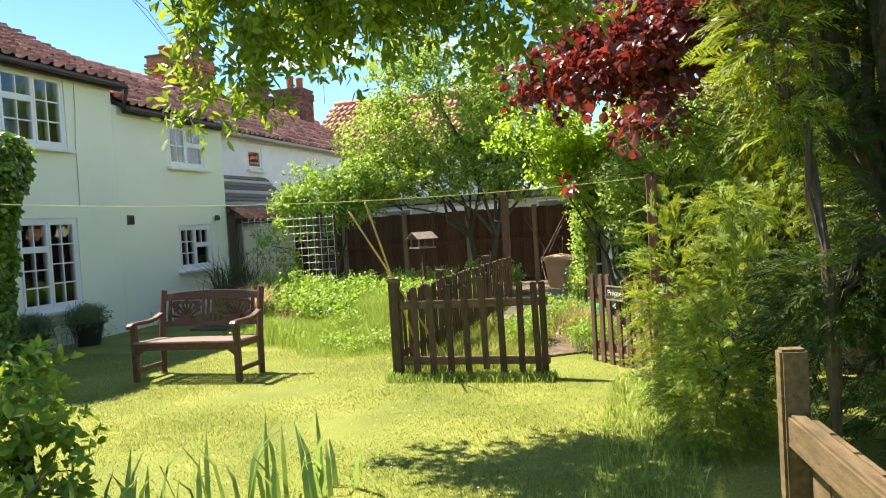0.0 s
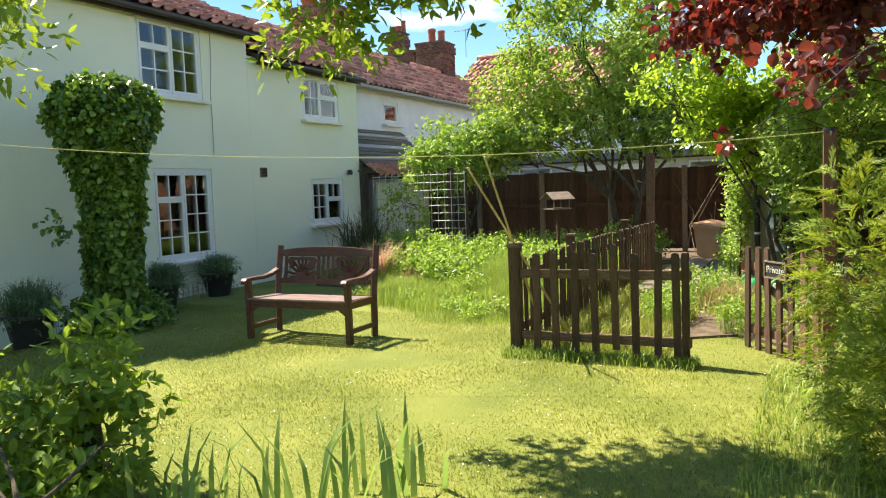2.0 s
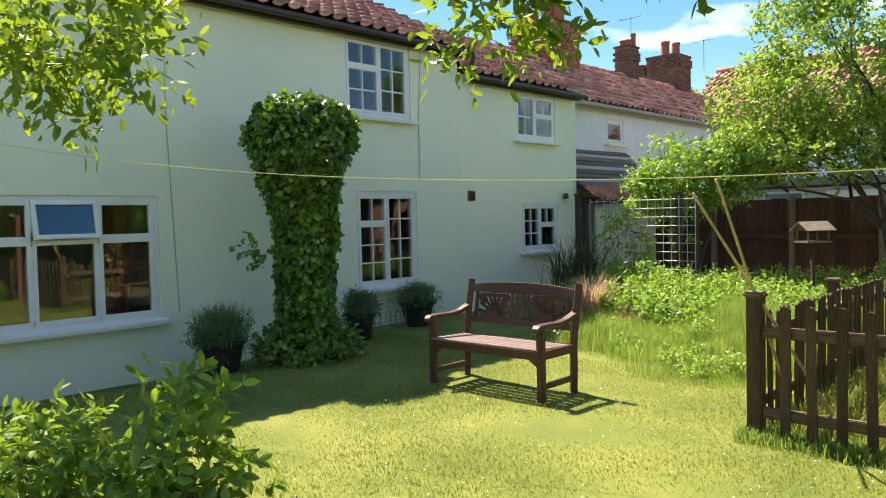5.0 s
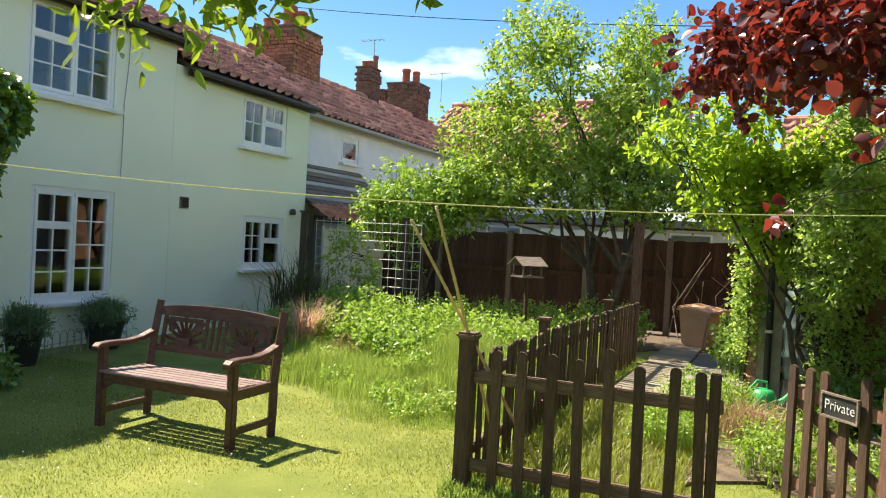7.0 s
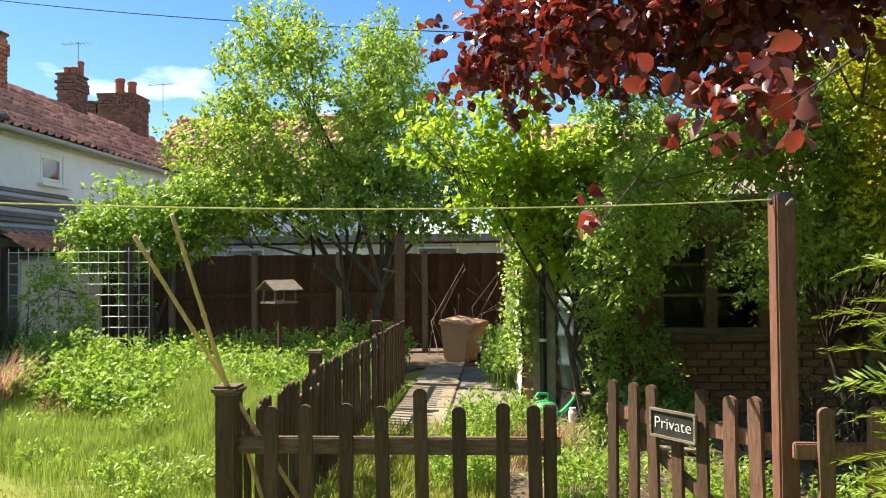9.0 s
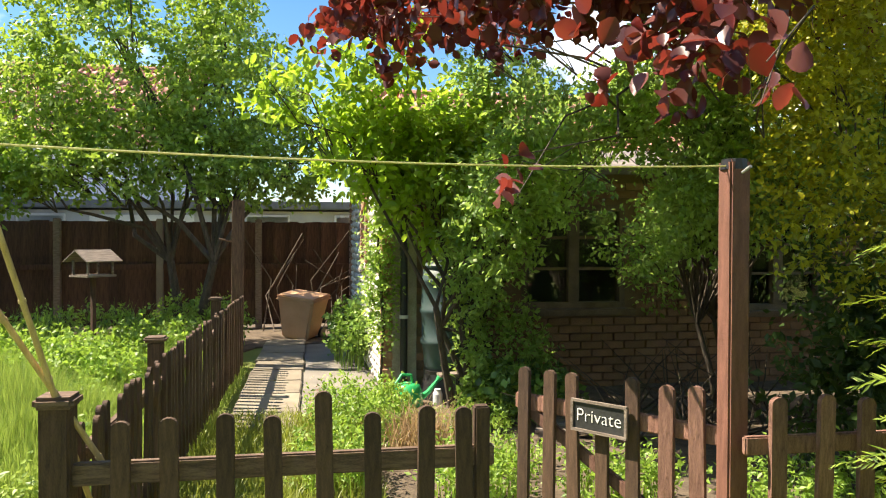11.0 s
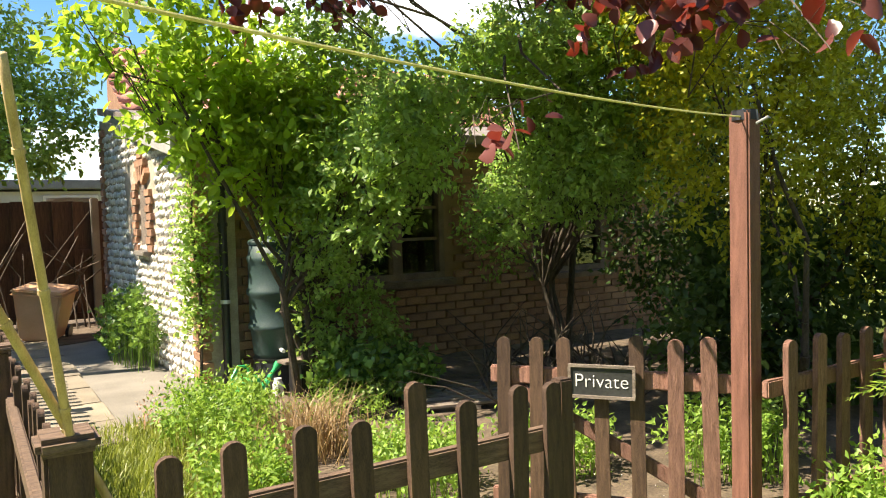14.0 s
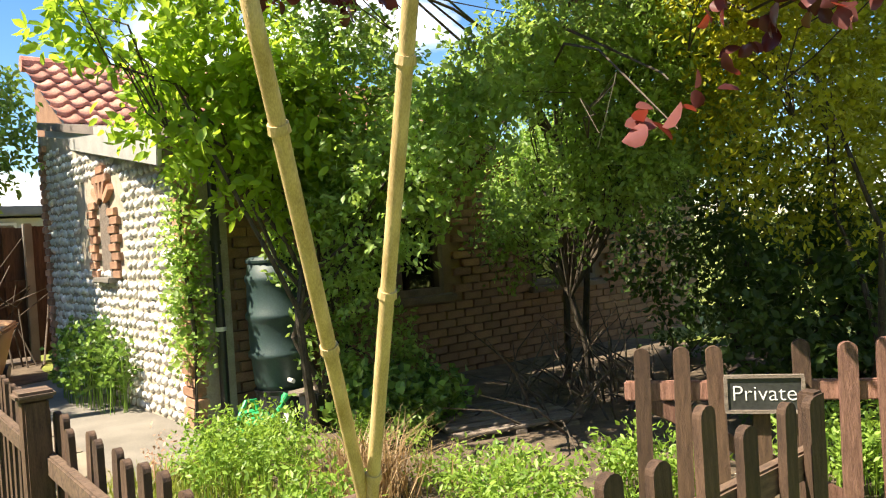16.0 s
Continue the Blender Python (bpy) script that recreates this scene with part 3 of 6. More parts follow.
def pantile_mesh():
    """One roof tile with its roll, 0.24 wide and 0.40 long, lying in x (down the slope) and y."""
    v, f = [], []
    prof = [(-0.12, 0.0), (-0.09, -0.012), (-0.03, -0.016), (0.02, 0.0), (0.055, 0.032), (0.09, 0.04), (0.122, 0.012)]
    for x, dz in ((-0.20, 0.0), (0.20, 0.05)):
        for y, z in prof:
            v.append((x, y, z + dz))
    for y, z in prof:
        v.append((0.20, y, z + 0.008))
    k = len(prof)
    for i in range(k - 1):
        f.append((i, i + 1, k + i + 1, k + i))
        f.append((k + i, k + i + 1, 2 * k + i + 1, 2 * k + i))
    return np.array(v), np.array(f)


TILE_V, TILE_F = pantile_mesh()
TILE_ME = grid_mesh("pantile", TILE_V, TILE_F, PANTILE, False)


def roof(parent, y0, y1, eave, rng, tile_from=None, tile_to=None, x_eave=0.17, run=2.95, slope=SLOPE, trim=GUTTER):
    """Two slopes: boards under rows of tiles; tiles between tile_from and tile_to near the eave are parts, the rest one mesh."""
    inv = parent.matrix_world.inverted()
    ang = math.atan(slope)
    L = run / math.cos(ang)
    zr = eave + slope * run
    bm = bmesh.new()
    for sgn in (1, -1):
        cx = x_eave - run / 2 if sgn > 0 else x_eave - run * 1.5
        box((cx, (y0 + y1) / 2, eave + slope * run / 2 - 0.035), (L, y1 - y0, 0.05), (0, math.degrees(ang) * sgn, 0), bm=bm)
    q = part("roof_deck", bm, GUTTER, parent)
    q.matrix_parent_inverse = inv
    rows, cols = int(L / 0.325), int((y1 - y0) / 0.225)
    vs, fs, cnt, singles = [], [], 0, 0
    ca, sa = math.cos(ang), math.sin(ang)
    for r in range(rows + 1):
        s = 0.12 + r * 0.325
        if s > L - 0.05:
            break
        for c in range(cols):
            y = y0 + 0.12 + c * 0.225 + rng.uniform(-0.006, 0.006)
            x, z = x_eave - s * ca, eave + s * sa + 0.02 + 0.012 * math.sin(y * 1.3 + r) + rng.uniform(-0.004, 0.004)
            tw = rng.uniform(-1.5, 1.5)
            m = pose(x, y, z, rng.uniform(-1.5, 1.5), math.degrees(ang) - 3.0, tw)
            if tile_from is not None and tile_from <= y <= tile_to and r < 9 and singles < 290:
                t = part("pantile", TILE_ME, PANTILE, parent)
                t.matrix_parent_inverse = inv
                t.matrix_basis = m
                singles += 1
            else:
                a = np.array(m)
                vs.append(TILE_V @ a[:3, :3].T + a[:3, 3])
                fs.append(TILE_F + cnt)
                cnt += len(TILE_V)
    q = part("roof_tiles", grid_mesh("roof_tiles", np.concatenate(vs), np.concatenate(fs), PANTILE), PANTILE, parent, "weathered red clay pantiles")
    q.matrix_parent_inverse = inv
    tagged(q, kind="stuff")
    bm = bmesh.new()
    y = y0
    while y < y1 - 0.05:
        rod((x_eave - run, y, zr + 0.01), (x_eave - run, min(y + 0.42, y1), zr + 0.022), 0.10, 0.11, 10, bm)
        y += 0.43
    q = part("ridge_tiles", bm, PANTILE, parent)
    q.matrix_parent_inverse = inv
    bm = bmesh.new()
    rod((x_eave + 0.05, y0, eave - 0.07), (x_eave + 0.05, y1, eave - 0.07), 0.045, None, 10, bm)
    q = part("gutter", bm, trim, parent)
    q.matrix_parent_inverse = inv
    q = part("fascia_board", box((x_eave - 0.06, (y0 + y1) / 2, eave - 0.08), (0.03, y1 - y0, 0.12), bev=0.004), trim, parent)
    q.matrix_parent_inverse = inv


rr = random.Random(4)
roof(terrace, -5.0, 9.86, EAVE1, rr, 5.2, 9.8)
roof(terrace2, 9.862, 12.97, EAVE2, rr, 10.0, 12.9)
roof(terrace3, 12.973, 23.8, EAVE3, rr, x_eave=-0.53, run=2.25, slope=SLOPE3, trim=PALEBOARD)
for parent, y, z in ((terrace2, 9.87, 0.0),):
    q = part("verge_board", box((-1.3, 9.875, EAVE1 + 0.68), (3.3, 0.02, 0.16), (0, math.degrees(math.atan(SLOPE)), 0)), PANTILE, parent)
    q.matrix_parent_inverse = parent.matrix_world.inverted()
    q = part("downpipe", rod((0.2, 9.9, EAVE1 - 0.1), (0.12, 9.9, EAVE2 - 0.02), 0.035), GUTTER, parent)
    q.matrix_parent_inverse = parent.matrix_world.inverted()


def brick_stack(name, x0, x1, y0, y1, z0, z1, label, pots, brick=BRICK):
    """A chimney laid in courses, with an oversailing cap and pots."""
    t = thing(name, (x0 + x1) / 2, (y0 + y1) / 2, z0, label, "chimney")
    sx, sy, h = x1 - x0, y1 - y0, z1 - z0
    part("core", box((0, 0, h / 2), (sx - 0.02, sy - 0.02, h)), WALLBED, t)
    r = random.Random(int(x0 * 10) + 7)
    bm = bmesh.new()
    n = int(h / 0.078)
    for k in range(n):
        grow = 0.03 if k >= n - 4 and k < n - 1 else 0.0
        z = (k + 0.5) * 0.078
        for (ax, ln, off, oth) in (("x", sx, sy / 2, 1), ("x", sx, -sy / 2, -1), ("y", sy, sx / 2, 1), ("y", sy, -sx / 2, -1)):
            u = -ln / 2 - grow + (0.11 if k % 2 else 0.0)
            while u < ln / 2 + grow - 0.03:
                w = min(0.215, ln / 2 + grow - u)
                d = off + oth * (grow - 0.04 + r.uniform(-0.003, 0.003))
                if ax == "x":
                    box((u + w / 2, d, z), (w - 0.01, 0.1, 0.066), bm=bm)
                else:
                    box((d, u + w / 2, z), (0.1, w - 0.01, 0.066), bm=bm)
                u += 0.225
    part("bricks", bm, brick, t)["kind"] = "stuff"
    part("cap", box((0, 0, h + 0.02), (sx + 0.06, sy + 0.06, 0.06), bev=0.015), DARKBRICK, t)
    part("flashing", box((0, 0, 0.12), (sx + 0.05, sy + 0.05, 0.3), (0, 0, 0), 0.01), LEAD, t)
    for px, py, ph, pr in pots:
        part("chimney_pot", lathe([(pr, 0), (pr, ph * 0.8), (pr * 1.15, ph * 0.82), (pr * 1.15, ph * 0.95), (pr, ph), (pr * 0.7, ph)], 14, at=(px, py, h + 0.04)), POT, t, smooth=False)
    return t


brick_stack("chimney", -3.45, -2.2, 15.45, 16.5, 4.5, 5.98, "broad red brick chimney with clay pots", [(-0.40, 0, 0.32, 0.17), (-0.02, 0.1, 0.5, 0.11), (0.18, -0.1, 0.55, 0.14), (0.40, 0, 0.42, 0.14)])
brick_stack("chimney", -3.1, -2.66, 19.6, 20.15, 4.6, 6.05, "distant slim brown brick chimney with square pots", [(-0.12, 0, 0.2, 0.08), (0.04, 0, 0.2, 0.08), (0.15, 0.1, 0.36, 0.07)], DARKBRICK)
brick_stack("chimney", -4.5, -3.7, 22.4, 23.1, 4.4, 6.0, "dark brick chimney stack on the far ridge", [(0.1, 0, 0.1, 0.1)], DARKBRICK)
brick_stack("chimney", -3.6, -2.6, 22.3, 23.2, 4.4, 6.2, "dark brick chimney with two orange pots", [(-0.1, 0, 0.5, 0.12), (0.25, 0, 0.4, 0.11)], DARKBRICK)

# far wing with a pantile roof behind the apple tree
wing = thing("far_cottage", 0.5, 23.6, 0, "far cottage wing with red pantile roof behind trees", "house")
part("wall", box((0, 1.0, 1.85), (6.4, 4.0, 3.7)), WHITEWALL, wing)
bmw = []
cntw = 0
for r_ in range(10):
    for c_ in range(30):
        m_ = np.array(pose(-3.3 + c_ * 0.225, -1.1 + r_ * 0.325, 3.80 + r_ * 0.236) @ Matrix.Rotation(radians(36), 4, "X") @ Matrix.Rotation(radians(-90), 4, "Z"))
        bmw.append((TILE_V @ m_[:3, :3].T + m_[:3, 3], TILE_F + cntw))
        cntw += len(TILE_V)
tagged(part("roof_tiles", grid_mesh("roof_tiles", np.concatenate([a for a, b in bmw]), np.concatenate([b for a, b in bmw]), PANTILE), PANTILE, wing), kind="stuff")
part("roof", box((0, 0.5, 4.85), (6.6, 4.0, 0.06), (36, 0, 0)), PANTILE, wing)
part("ridge", rod((-3.35, 2.1, 6.13), (3.35, 2.1, 6.13), 0.11, None, 10), PANTILE, wing)

garage = thing("garage", 4.5, 21, 0, "low white garage with grey flat roof behind the fence", "garage")
part("wall", box((0, 1.5, 1.0), (11.0, 3.0, 2.1)), GARAGE, garage)
part("roof", box((0, 1.5, 2.18), (11.4, 3.4, 0.18), bev=0.02), LEAD, garage)
part("door", box((-1.5, -0.02, 1.0), (2.2, 0.05, 1.9), bev=0.01), UPVC, garage)
for wx in (-3.6, 1.2, 3.2):
    wdw = part("window", box((wx, -0.01, 1.72), (1.0, 0.04, 0.5), bev=0.01), UPVC, garage)
    part("pane", box((wx, -0.03, 1.72), (0.9, 0.02, 0.4)), GLASS, wdw)

# ---- back fence ----
fence = thing("back_fence", 3.8, 15.8, 0, "dark brown close-boarded garden fence with concrete posts", "fence")
rf = random.Random(9)
bd = finish(box((0, 0, 0), (0.145, 0.022, 1.62)), "board", FENCEWOOD)
for i in range(66):
    q = part("board", bd, FENCEWOOD, fence)
    q.matrix_basis = pose(-4.1 + i * 0.125, rf.uniform(-0.004, 0.004) + (0.006 if i % 2 else -0.006), 0.9 + rf.uniform(-0.012, 0.008), 0, rf.uniform(-0.4, 0.4), 4)
for i in range(6):
    part("post", box((-3.9 + i * 1.5, -0.05, 0.86), (0.1, 0.1, 1.78), bev=0.01), CONCRETE if i % 2 else TIMBER, fence)
for z in (0.12, 1.0):
    part("rail", box((-0.2, -0.03, z), (7.9, 0.05, 0.09), bev=0.006), FENCEWOOD, fence)


# ---- outbuilding ----
barn = thing("outbuilding", 9.5, 12, 0, "old flint and brick outbuilding half hidden by climbers", "outbuilding")
binv = barn.matrix_world.inverted()


def bpart(name, bm, material, label="", parent=None):
    q = part(name, bm, material, parent or barn, label)
    q.matrix_parent_inverse = (parent or barn).matrix_world.inverted() if parent is None else Matrix()
    return q


# west wall leans back from (7.45, 10.45) to (7.30, 14.2); its top follows the shallow roof
def west_x(y):
    return 7.45 - (y - 10.45) * 0.04


def west_top(y):
    return 2.04 + (y - 10.45) * 0.158


bm = bmesh.new()
ys_ = (10.45, 14.25)
vv = [bm.verts.new(p) for p in ((west_x(ys_[0]), ys_[0], -0.1), (west_x(ys_[1]), ys_[1], -0.1), (west_x(ys_[1]), ys_[1], west_top(ys_[1])), (west_x(ys_[0]), ys_[0], west_top(ys_[0])))]
vv2 = [bm.verts.new((v.co.x + 0.3, v.co.y, v.co.z)) for v in vv]
bm.faces.new(vv)
bm.faces.new(vv2[::-1])
for i in range(4):
    bm.faces.new((vv[i], vv2[i], vv2[(i + 1) % 4], vv[(i + 1) % 4]))
bmesh.ops.recalc_face_normals(bm, faces=bm.faces[:])
bpart("west_wall", bm, MORTAR, "mortar wall set with white cobbles")
FW = [(8.78, 9.84, 0.78, 1.80), (11.0, 12.0, 0.74, 1.72)]
q = wall_mesh("front_wall", 7.76, 14.0, -0.1, 2.1, FW, 0.25, WALLBED, "x", 10.5, barn)
q.matrix_parent_inverse = binv
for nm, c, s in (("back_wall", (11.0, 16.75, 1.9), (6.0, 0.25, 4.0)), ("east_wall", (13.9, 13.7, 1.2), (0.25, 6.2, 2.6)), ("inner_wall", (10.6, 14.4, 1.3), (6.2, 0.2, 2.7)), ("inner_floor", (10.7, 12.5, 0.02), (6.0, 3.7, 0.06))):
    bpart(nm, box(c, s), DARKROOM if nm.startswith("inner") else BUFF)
bpart("shallow_roof", box((10.6, 12.35, 2.45), (6.6, 4.15, 0.08), (9, 0, 0)), FELT)
bpart("verge_board", box((7.33, 12.35, 2.36), (0.04, 4.1, 0.25), (9, 0, -2.3), 0.006), BOARD, "grey painted verge board")
bm = bmesh.new()
prof = [(14.3, -0.1), (16.65, -0.1), (16.65, 3.85), (14.3, 2.62)]
va, vb = [bm.verts.new((7.78, y, z)) for y, z in prof], [bm.verts.new((8.03, y, z)) for y, z in prof]
bm.faces.new(va)
bm.faces.new(vb[::-1])
for i in range(4):
    bm.faces.new((va[i], vb[i], vb[(i + 1) % 4], va[(i + 1) % 4]))
bmesh.ops.recalc_face_normals(bm, faces=bm.faces[:])
bpart("gable_wall", bm, BUFF)
bmw, cntw = [], 0
for r_ in range(8):
    for c_ in range(29):
        m_ = np.array(pose(7.72 + c_ * 0.222, 14.28 + r_ * 0.30, 2.72 + r_ * 0.160 + rf.uniform(-0.005, 0.005)) @ Matrix.Rotation(radians(27), 4, "X") @ Matrix.Rotation(radians(-90), 4, "Z"))
        bmw.append((TILE_V @ m_[:3, :3].T + m_[:3, 3], TILE_F + cntw))
        cntw += len(TILE_V)
q = bpart("roof_tiles", grid_mesh("roof_tiles", np.concatenate([a for a, b in bmw]), np.concatenate([b for a, b in bmw]), PANTILE), PANTILE, "red clay pantiles")
q["kind"] = "stuff"
bpart("roof_deck", box((10.8, 15.4, 3.28), (6.3, 2.7, 0.05), (28.6, 0, 0)), GUTTER)
bpart("ridge", rod((7.62, 16.6, 3.95), (13.9, 16.6, 3.95), 0.11, None, 10), PANTILE)
# cobbles in the west wall
cob = []
rc = random.Random(11)
for k in range(6):
    b_ = bmesh.new()
    bmesh.ops.create_icosphere(b_, subdivisions=1, radius=1.0)
    for v in b_.verts:
        v.co *= 1 + rc.uniform(-0.14, 0.14)
        v.co = Vector((v.co.x * 0.5, v.co.y, v.co.z))
    cob.append(finish(b_, "cobble", FLINT, True))
cobble_rest, n_c, n_rest = [], 0, 0
row = 0
z = 0.06
while z < 2.6:
    y = 10.62 + (row % 2) * 0.055
    while y < 14.05:
        if z < west_top(y) - 0.14 and not (11.75 < y < 12.95 and 1.18 < z < 2.0):
            s = rc.uniform(0.04, 0.056)
            m = pose(west_x(y) - 0.004, y + rc.uniform(-0.012, 0.012), z + rc.uniform(-0.012, 0.012), rc.uniform(-25, 25), 0, rc.uniform(-12, 12)) @ Matrix.Diagonal((s * 0.9, s * 1.25, s * 0.8, 1))
            me = cob[rc.randrange(6)]
            if n_c < 300 and y < 12.2 and 0.2 < z < 2.0:
                q = part("cobble", me, FLINT, barn)
                q.matrix_parent_inverse = binv
                q.matrix_basis = m
                n_c += 1
            else:
                co = np.empty(len(me.vertices) * 3)
                me.vertices.foreach_get("co", co)
                fi = np.empty(len(me.loops), dtype=np.int32)
                me.loops.foreach_get("vertex_index", fi)
                a = np.array(m)
                cobble_rest.append((co.reshape(-1, 3) @ a[:3, :3].T + a[:3, 3], fi.reshape(-1, 3) + n_rest))
                n_rest += len(me.vertices)
        y += rc.uniform(0.105, 0.125)
    row += 1
    z += 0.083
q = bpart("cobbles", grid_mesh("cobbles", np.concatenate([a for a, b in cobble_rest]), np.concatenate([b for a, b in cobble_rest]), FLINT, True), FLINT)
q["kind"] = "stuff"
# brick quoins and the small blocked opening
brick_me = finish(box((0, 0, 0), (0.10, 0.215, 0.068), bev=0.006), "brick", BARNBRICK)


def lay(x, y, z, rz=0, rx=0, me=brick_me):
    q = part("brick", me, me.materials[0], barn)
    q.matrix_parent_inverse = binv
    q.matrix_basis = pose(x, y, z, rx, 0, rz)


for k in range(27):
    z = 0.05 + k * 0.078
    lay(west_x(10.5) + 0.02, 10.50 + (0.05 if k % 2 else 0.0), z)
for k in range(32):
    z = 0.05 + k * 0.078
    lay(west_x(14.15) + 0.02, 14.13 - (0.06 if k % 2 else 0.0), z)
for k in range(9):
    for yy in (11.93, 12.50):
        if not (yy < 12 and k > 7):
            lay(west_x(yy) + 0.015, yy + (0.05 if k % 2 else -0.02), 1.14 + k * 0.078)
for k in range(5):
    a = -60 + k * 30
    lay(west_x(12.2) + 0.01, 12.21 + 0.2 * math.sin(radians(a)), 1.78 + 0.14 * math.cos(radians(a)), 0, 90 - a)
lay(west_x(12.2) + 0.01, 12.1, 1.99)
lay(west_x(12.2) + 0.01, 12.33, 1.99)
lay(west_x(12.2) + 0.01, 12.2, 2.07)
bpart("blocked_opening", box((west_x(12.2) + 0.03, 12.21, 1.45), (0.08, 0.30, 0.68), bev=0.01), TIMBER, "weathered boarded slit")
bpart("slit_sill", box((west_x(12.2) - 0.01, 12.21, 1.09), (0.14, 0.5, 0.05), (0, 0, 0), 0.01), CONCRETE)
# bricks of the front wall
buff_me = finish(box((0, 0, 0), (0.215, 0.06, 0.066), bev=0.006), "brick", BUFF)
nb, rest = 0, bmesh.new()
for k in range(26):
    z = 0.03 + k * 0.078
    x = 7.80 + (0.1125 if k % 2 else 0)
    while x < 13.4:
        if not any(o[0] - 0.1 < x < o[1] + 0.1 and o[2] - 0.05 < z < o[3] + 0.03 for o in FW):
            if nb < 210 and 8.3 < x < 11.0 and z < 1.7:
                lay(x, 10.492 + rc.uniform(-0.004, 0.004), z, me=buff_me)
                nb += 1
            else:
                box((x, 10.492 + rc.uniform(-0.004, 0.004), z), (0.215, 0.06, 0.066), bm=rest)
        x += 0.225
q = bpart("bricks", rest, BUFF)
q["kind"] = "stuff"
for a, b, c, d in FW:
    t = thing("window_2", a, 10.54, c, "old dark timber casement window with dim panes", "window", kind="structure")
    w, h, e = b - a, d - c, 0.06
    bm = bmesh.new()
    for cc, ss in (((w / 2, 0, e / 2), (w, 0.1, e)), ((w / 2, 0, h - e / 2), (w, 0.1, e)), ((e / 2, 0, h / 2), (e, 0.1, h - 2 * e)), ((w - e / 2, 0, h / 2), (e, 0.1, h - 2 * e)), ((w / 2, 0, h / 2), (0.11, 0.1, h - 2 * e))):
        box(cc, ss, bev=0.006, bm=bm)
    part("window_frame", bm, WINTIMBER, t)
    part("window_sill", box((w / 2, -0.06, -0.03), (w + 0.16, 0.16, 0.06), (5, 0, 0), 0.01), WINTIMBER, t)
    for x0, x1 in ((e, w / 2 - 0.055), (w / 2 + 0.055, w - e)):
        part("pane", box(((x0 + x1) / 2, 0.02, h / 2), (x1 - x0 + 0.01, 0.01, h - 2 * e + 0.01)), GLASS, t).visible_shadow = False
        for z in (0.38, 0.68):
            part("glazing_bar", box(((x0 + x1) / 2, 0.01, h * z), (x1 - x0, 0.03, 0.028)), WINTIMBER, t)
pipe = thing("downpipe", 7.62, 10.36, 0, "black plastic drainpipe with white clips on the outbuilding", "drainpipe")
part("pipe", rod((0, 0, 0.05), (0, 0, 2.05), 0.034, None, 12), BLACKPLASTIC, pipe)
for z in (0.72, 1.35):
    part("clip", rod((0, 0, z), (0, 0, z + 0.03), 0.042, None, 12), WHITEPLASTIC if z < 1 else BLACKPLASTIC, pipe)

# ---- path ----
rp = random.Random(2)
path_slab = patch("path", [(6.66, 9.2), (7.3, 9.5), (7.5, 10.4), (7.45, 14.2), (6.62, 14.5)], 0.012, CONCRETE, "worn pale concrete path beside the flint wall", "path", 8)
patch("rubble_ground", [(5.6, 12.9), (6.1, 13.6), (7.3, 14.0), (7.6, 18.5), (-0.5, 18.5), (-0.3, 15.4), (5.3, 15.4)], 0.02, SOIL, "dark rubble-strewn soil by the back fence", "soil", 12)
paving = thing("pavement", 6.4, 11.6, 0, "buff paving slabs laid in a row along the fence", "paving", kind="structure")
for i in range(8):
    q = part("slab", box((rp.uniform(-0.01, 0.01), -2.1 + i * 0.62, 0.02), (0.54, 0.60, 0.05), (rp.uniform(-0.6, 0.6), rp.uniform(-0.6, 0.6), rp.uniform(-1, 1)), 0.008), PAVING, paving)


# ---- picket fences ----
def picket_mesh(h, w, d, rounded, name, material):
    """A pale with a rounded or weathered top, its foot at z = 0."""
    bm = bmesh.new()
    k = 7 if rounded else 3
    prof = [(-w / 2, 0), (w / 2, 0), (w / 2, h - w * 0.42)]
    for i in range(1, k):
        a = math.pi * i / k
        prof.append((w / 2 * math.cos(a), h - w * 0.42 + w * 0.42 * math.sin(a)))
    prof.append((-w / 2, h - w * 0.42))
    a = [bm.verts.new((x, -d / 2, z)) for x, z in prof]
    b = [bm.verts.new((x, d / 2, z)) for x, z in prof]
    bm.faces.new(a)
    bm.faces.new(b[::-1])
    for i in range(len(a)):
        j = (i + 1) % len(a)
        bm.faces.new((a[j], a[i], b[i], b[j]))
    return finish(bm, name, material)


PK = picket_mesh(0.86, 0.058, 0.022, True, "picket", PICKET)
PK_SIDE = picket_mesh(0.80, 0.05, 0.02, True, "picket", PICKET)
PK_RED = picket_mesh(0.86, 0.062, 0.024, True, "picket", PICKET2)
rk = random.Random(21)
front = thing("picket_gate", 6.0, 6.0, 0, "dark stained wooden picket gate panel standing in the lawn", "gate")
for x in (0.195, 0.36, 0.53, 0.70, 0.866, 1.027, 1.197, 1.35):
    q = part("picket", PK, PICKET, front)
    q.matrix_basis = pose(x, -0.035, 0.02 + rk.uniform(-0.01, 0.012) + (0.07 if abs(x - 0.866) < 0.01 else 0), 0, rk.uniform(-1.2, 1.2), rk.uniform(-3, 3))
for z in (0.17, 0.70):
    part("rail", box((0.70, 0.0, z), (1.5, 0.035, 0.075), (0, rk.uniform(-0.3, 0.3), 0), 0.006), RAIL, front)
part("end_post", box((1.405, 0.0, 0.44), (0.055, 0.05, 0.88), bev=0.006), PICKET, front)
part("post", box((0.0, 0.0, 0.46), (0.095, 0.095, 0.94), bev=0.008), PICKET, front)
part("post_cap", box((0.0, 0.0, 0.94), (0.125, 0.125, 0.04), bev=0.012), RAIL, front)
side = thing("picket_fence", 5.98, 6.1, 0, "low dark picket fence running beside the path", "fence")
n = 46
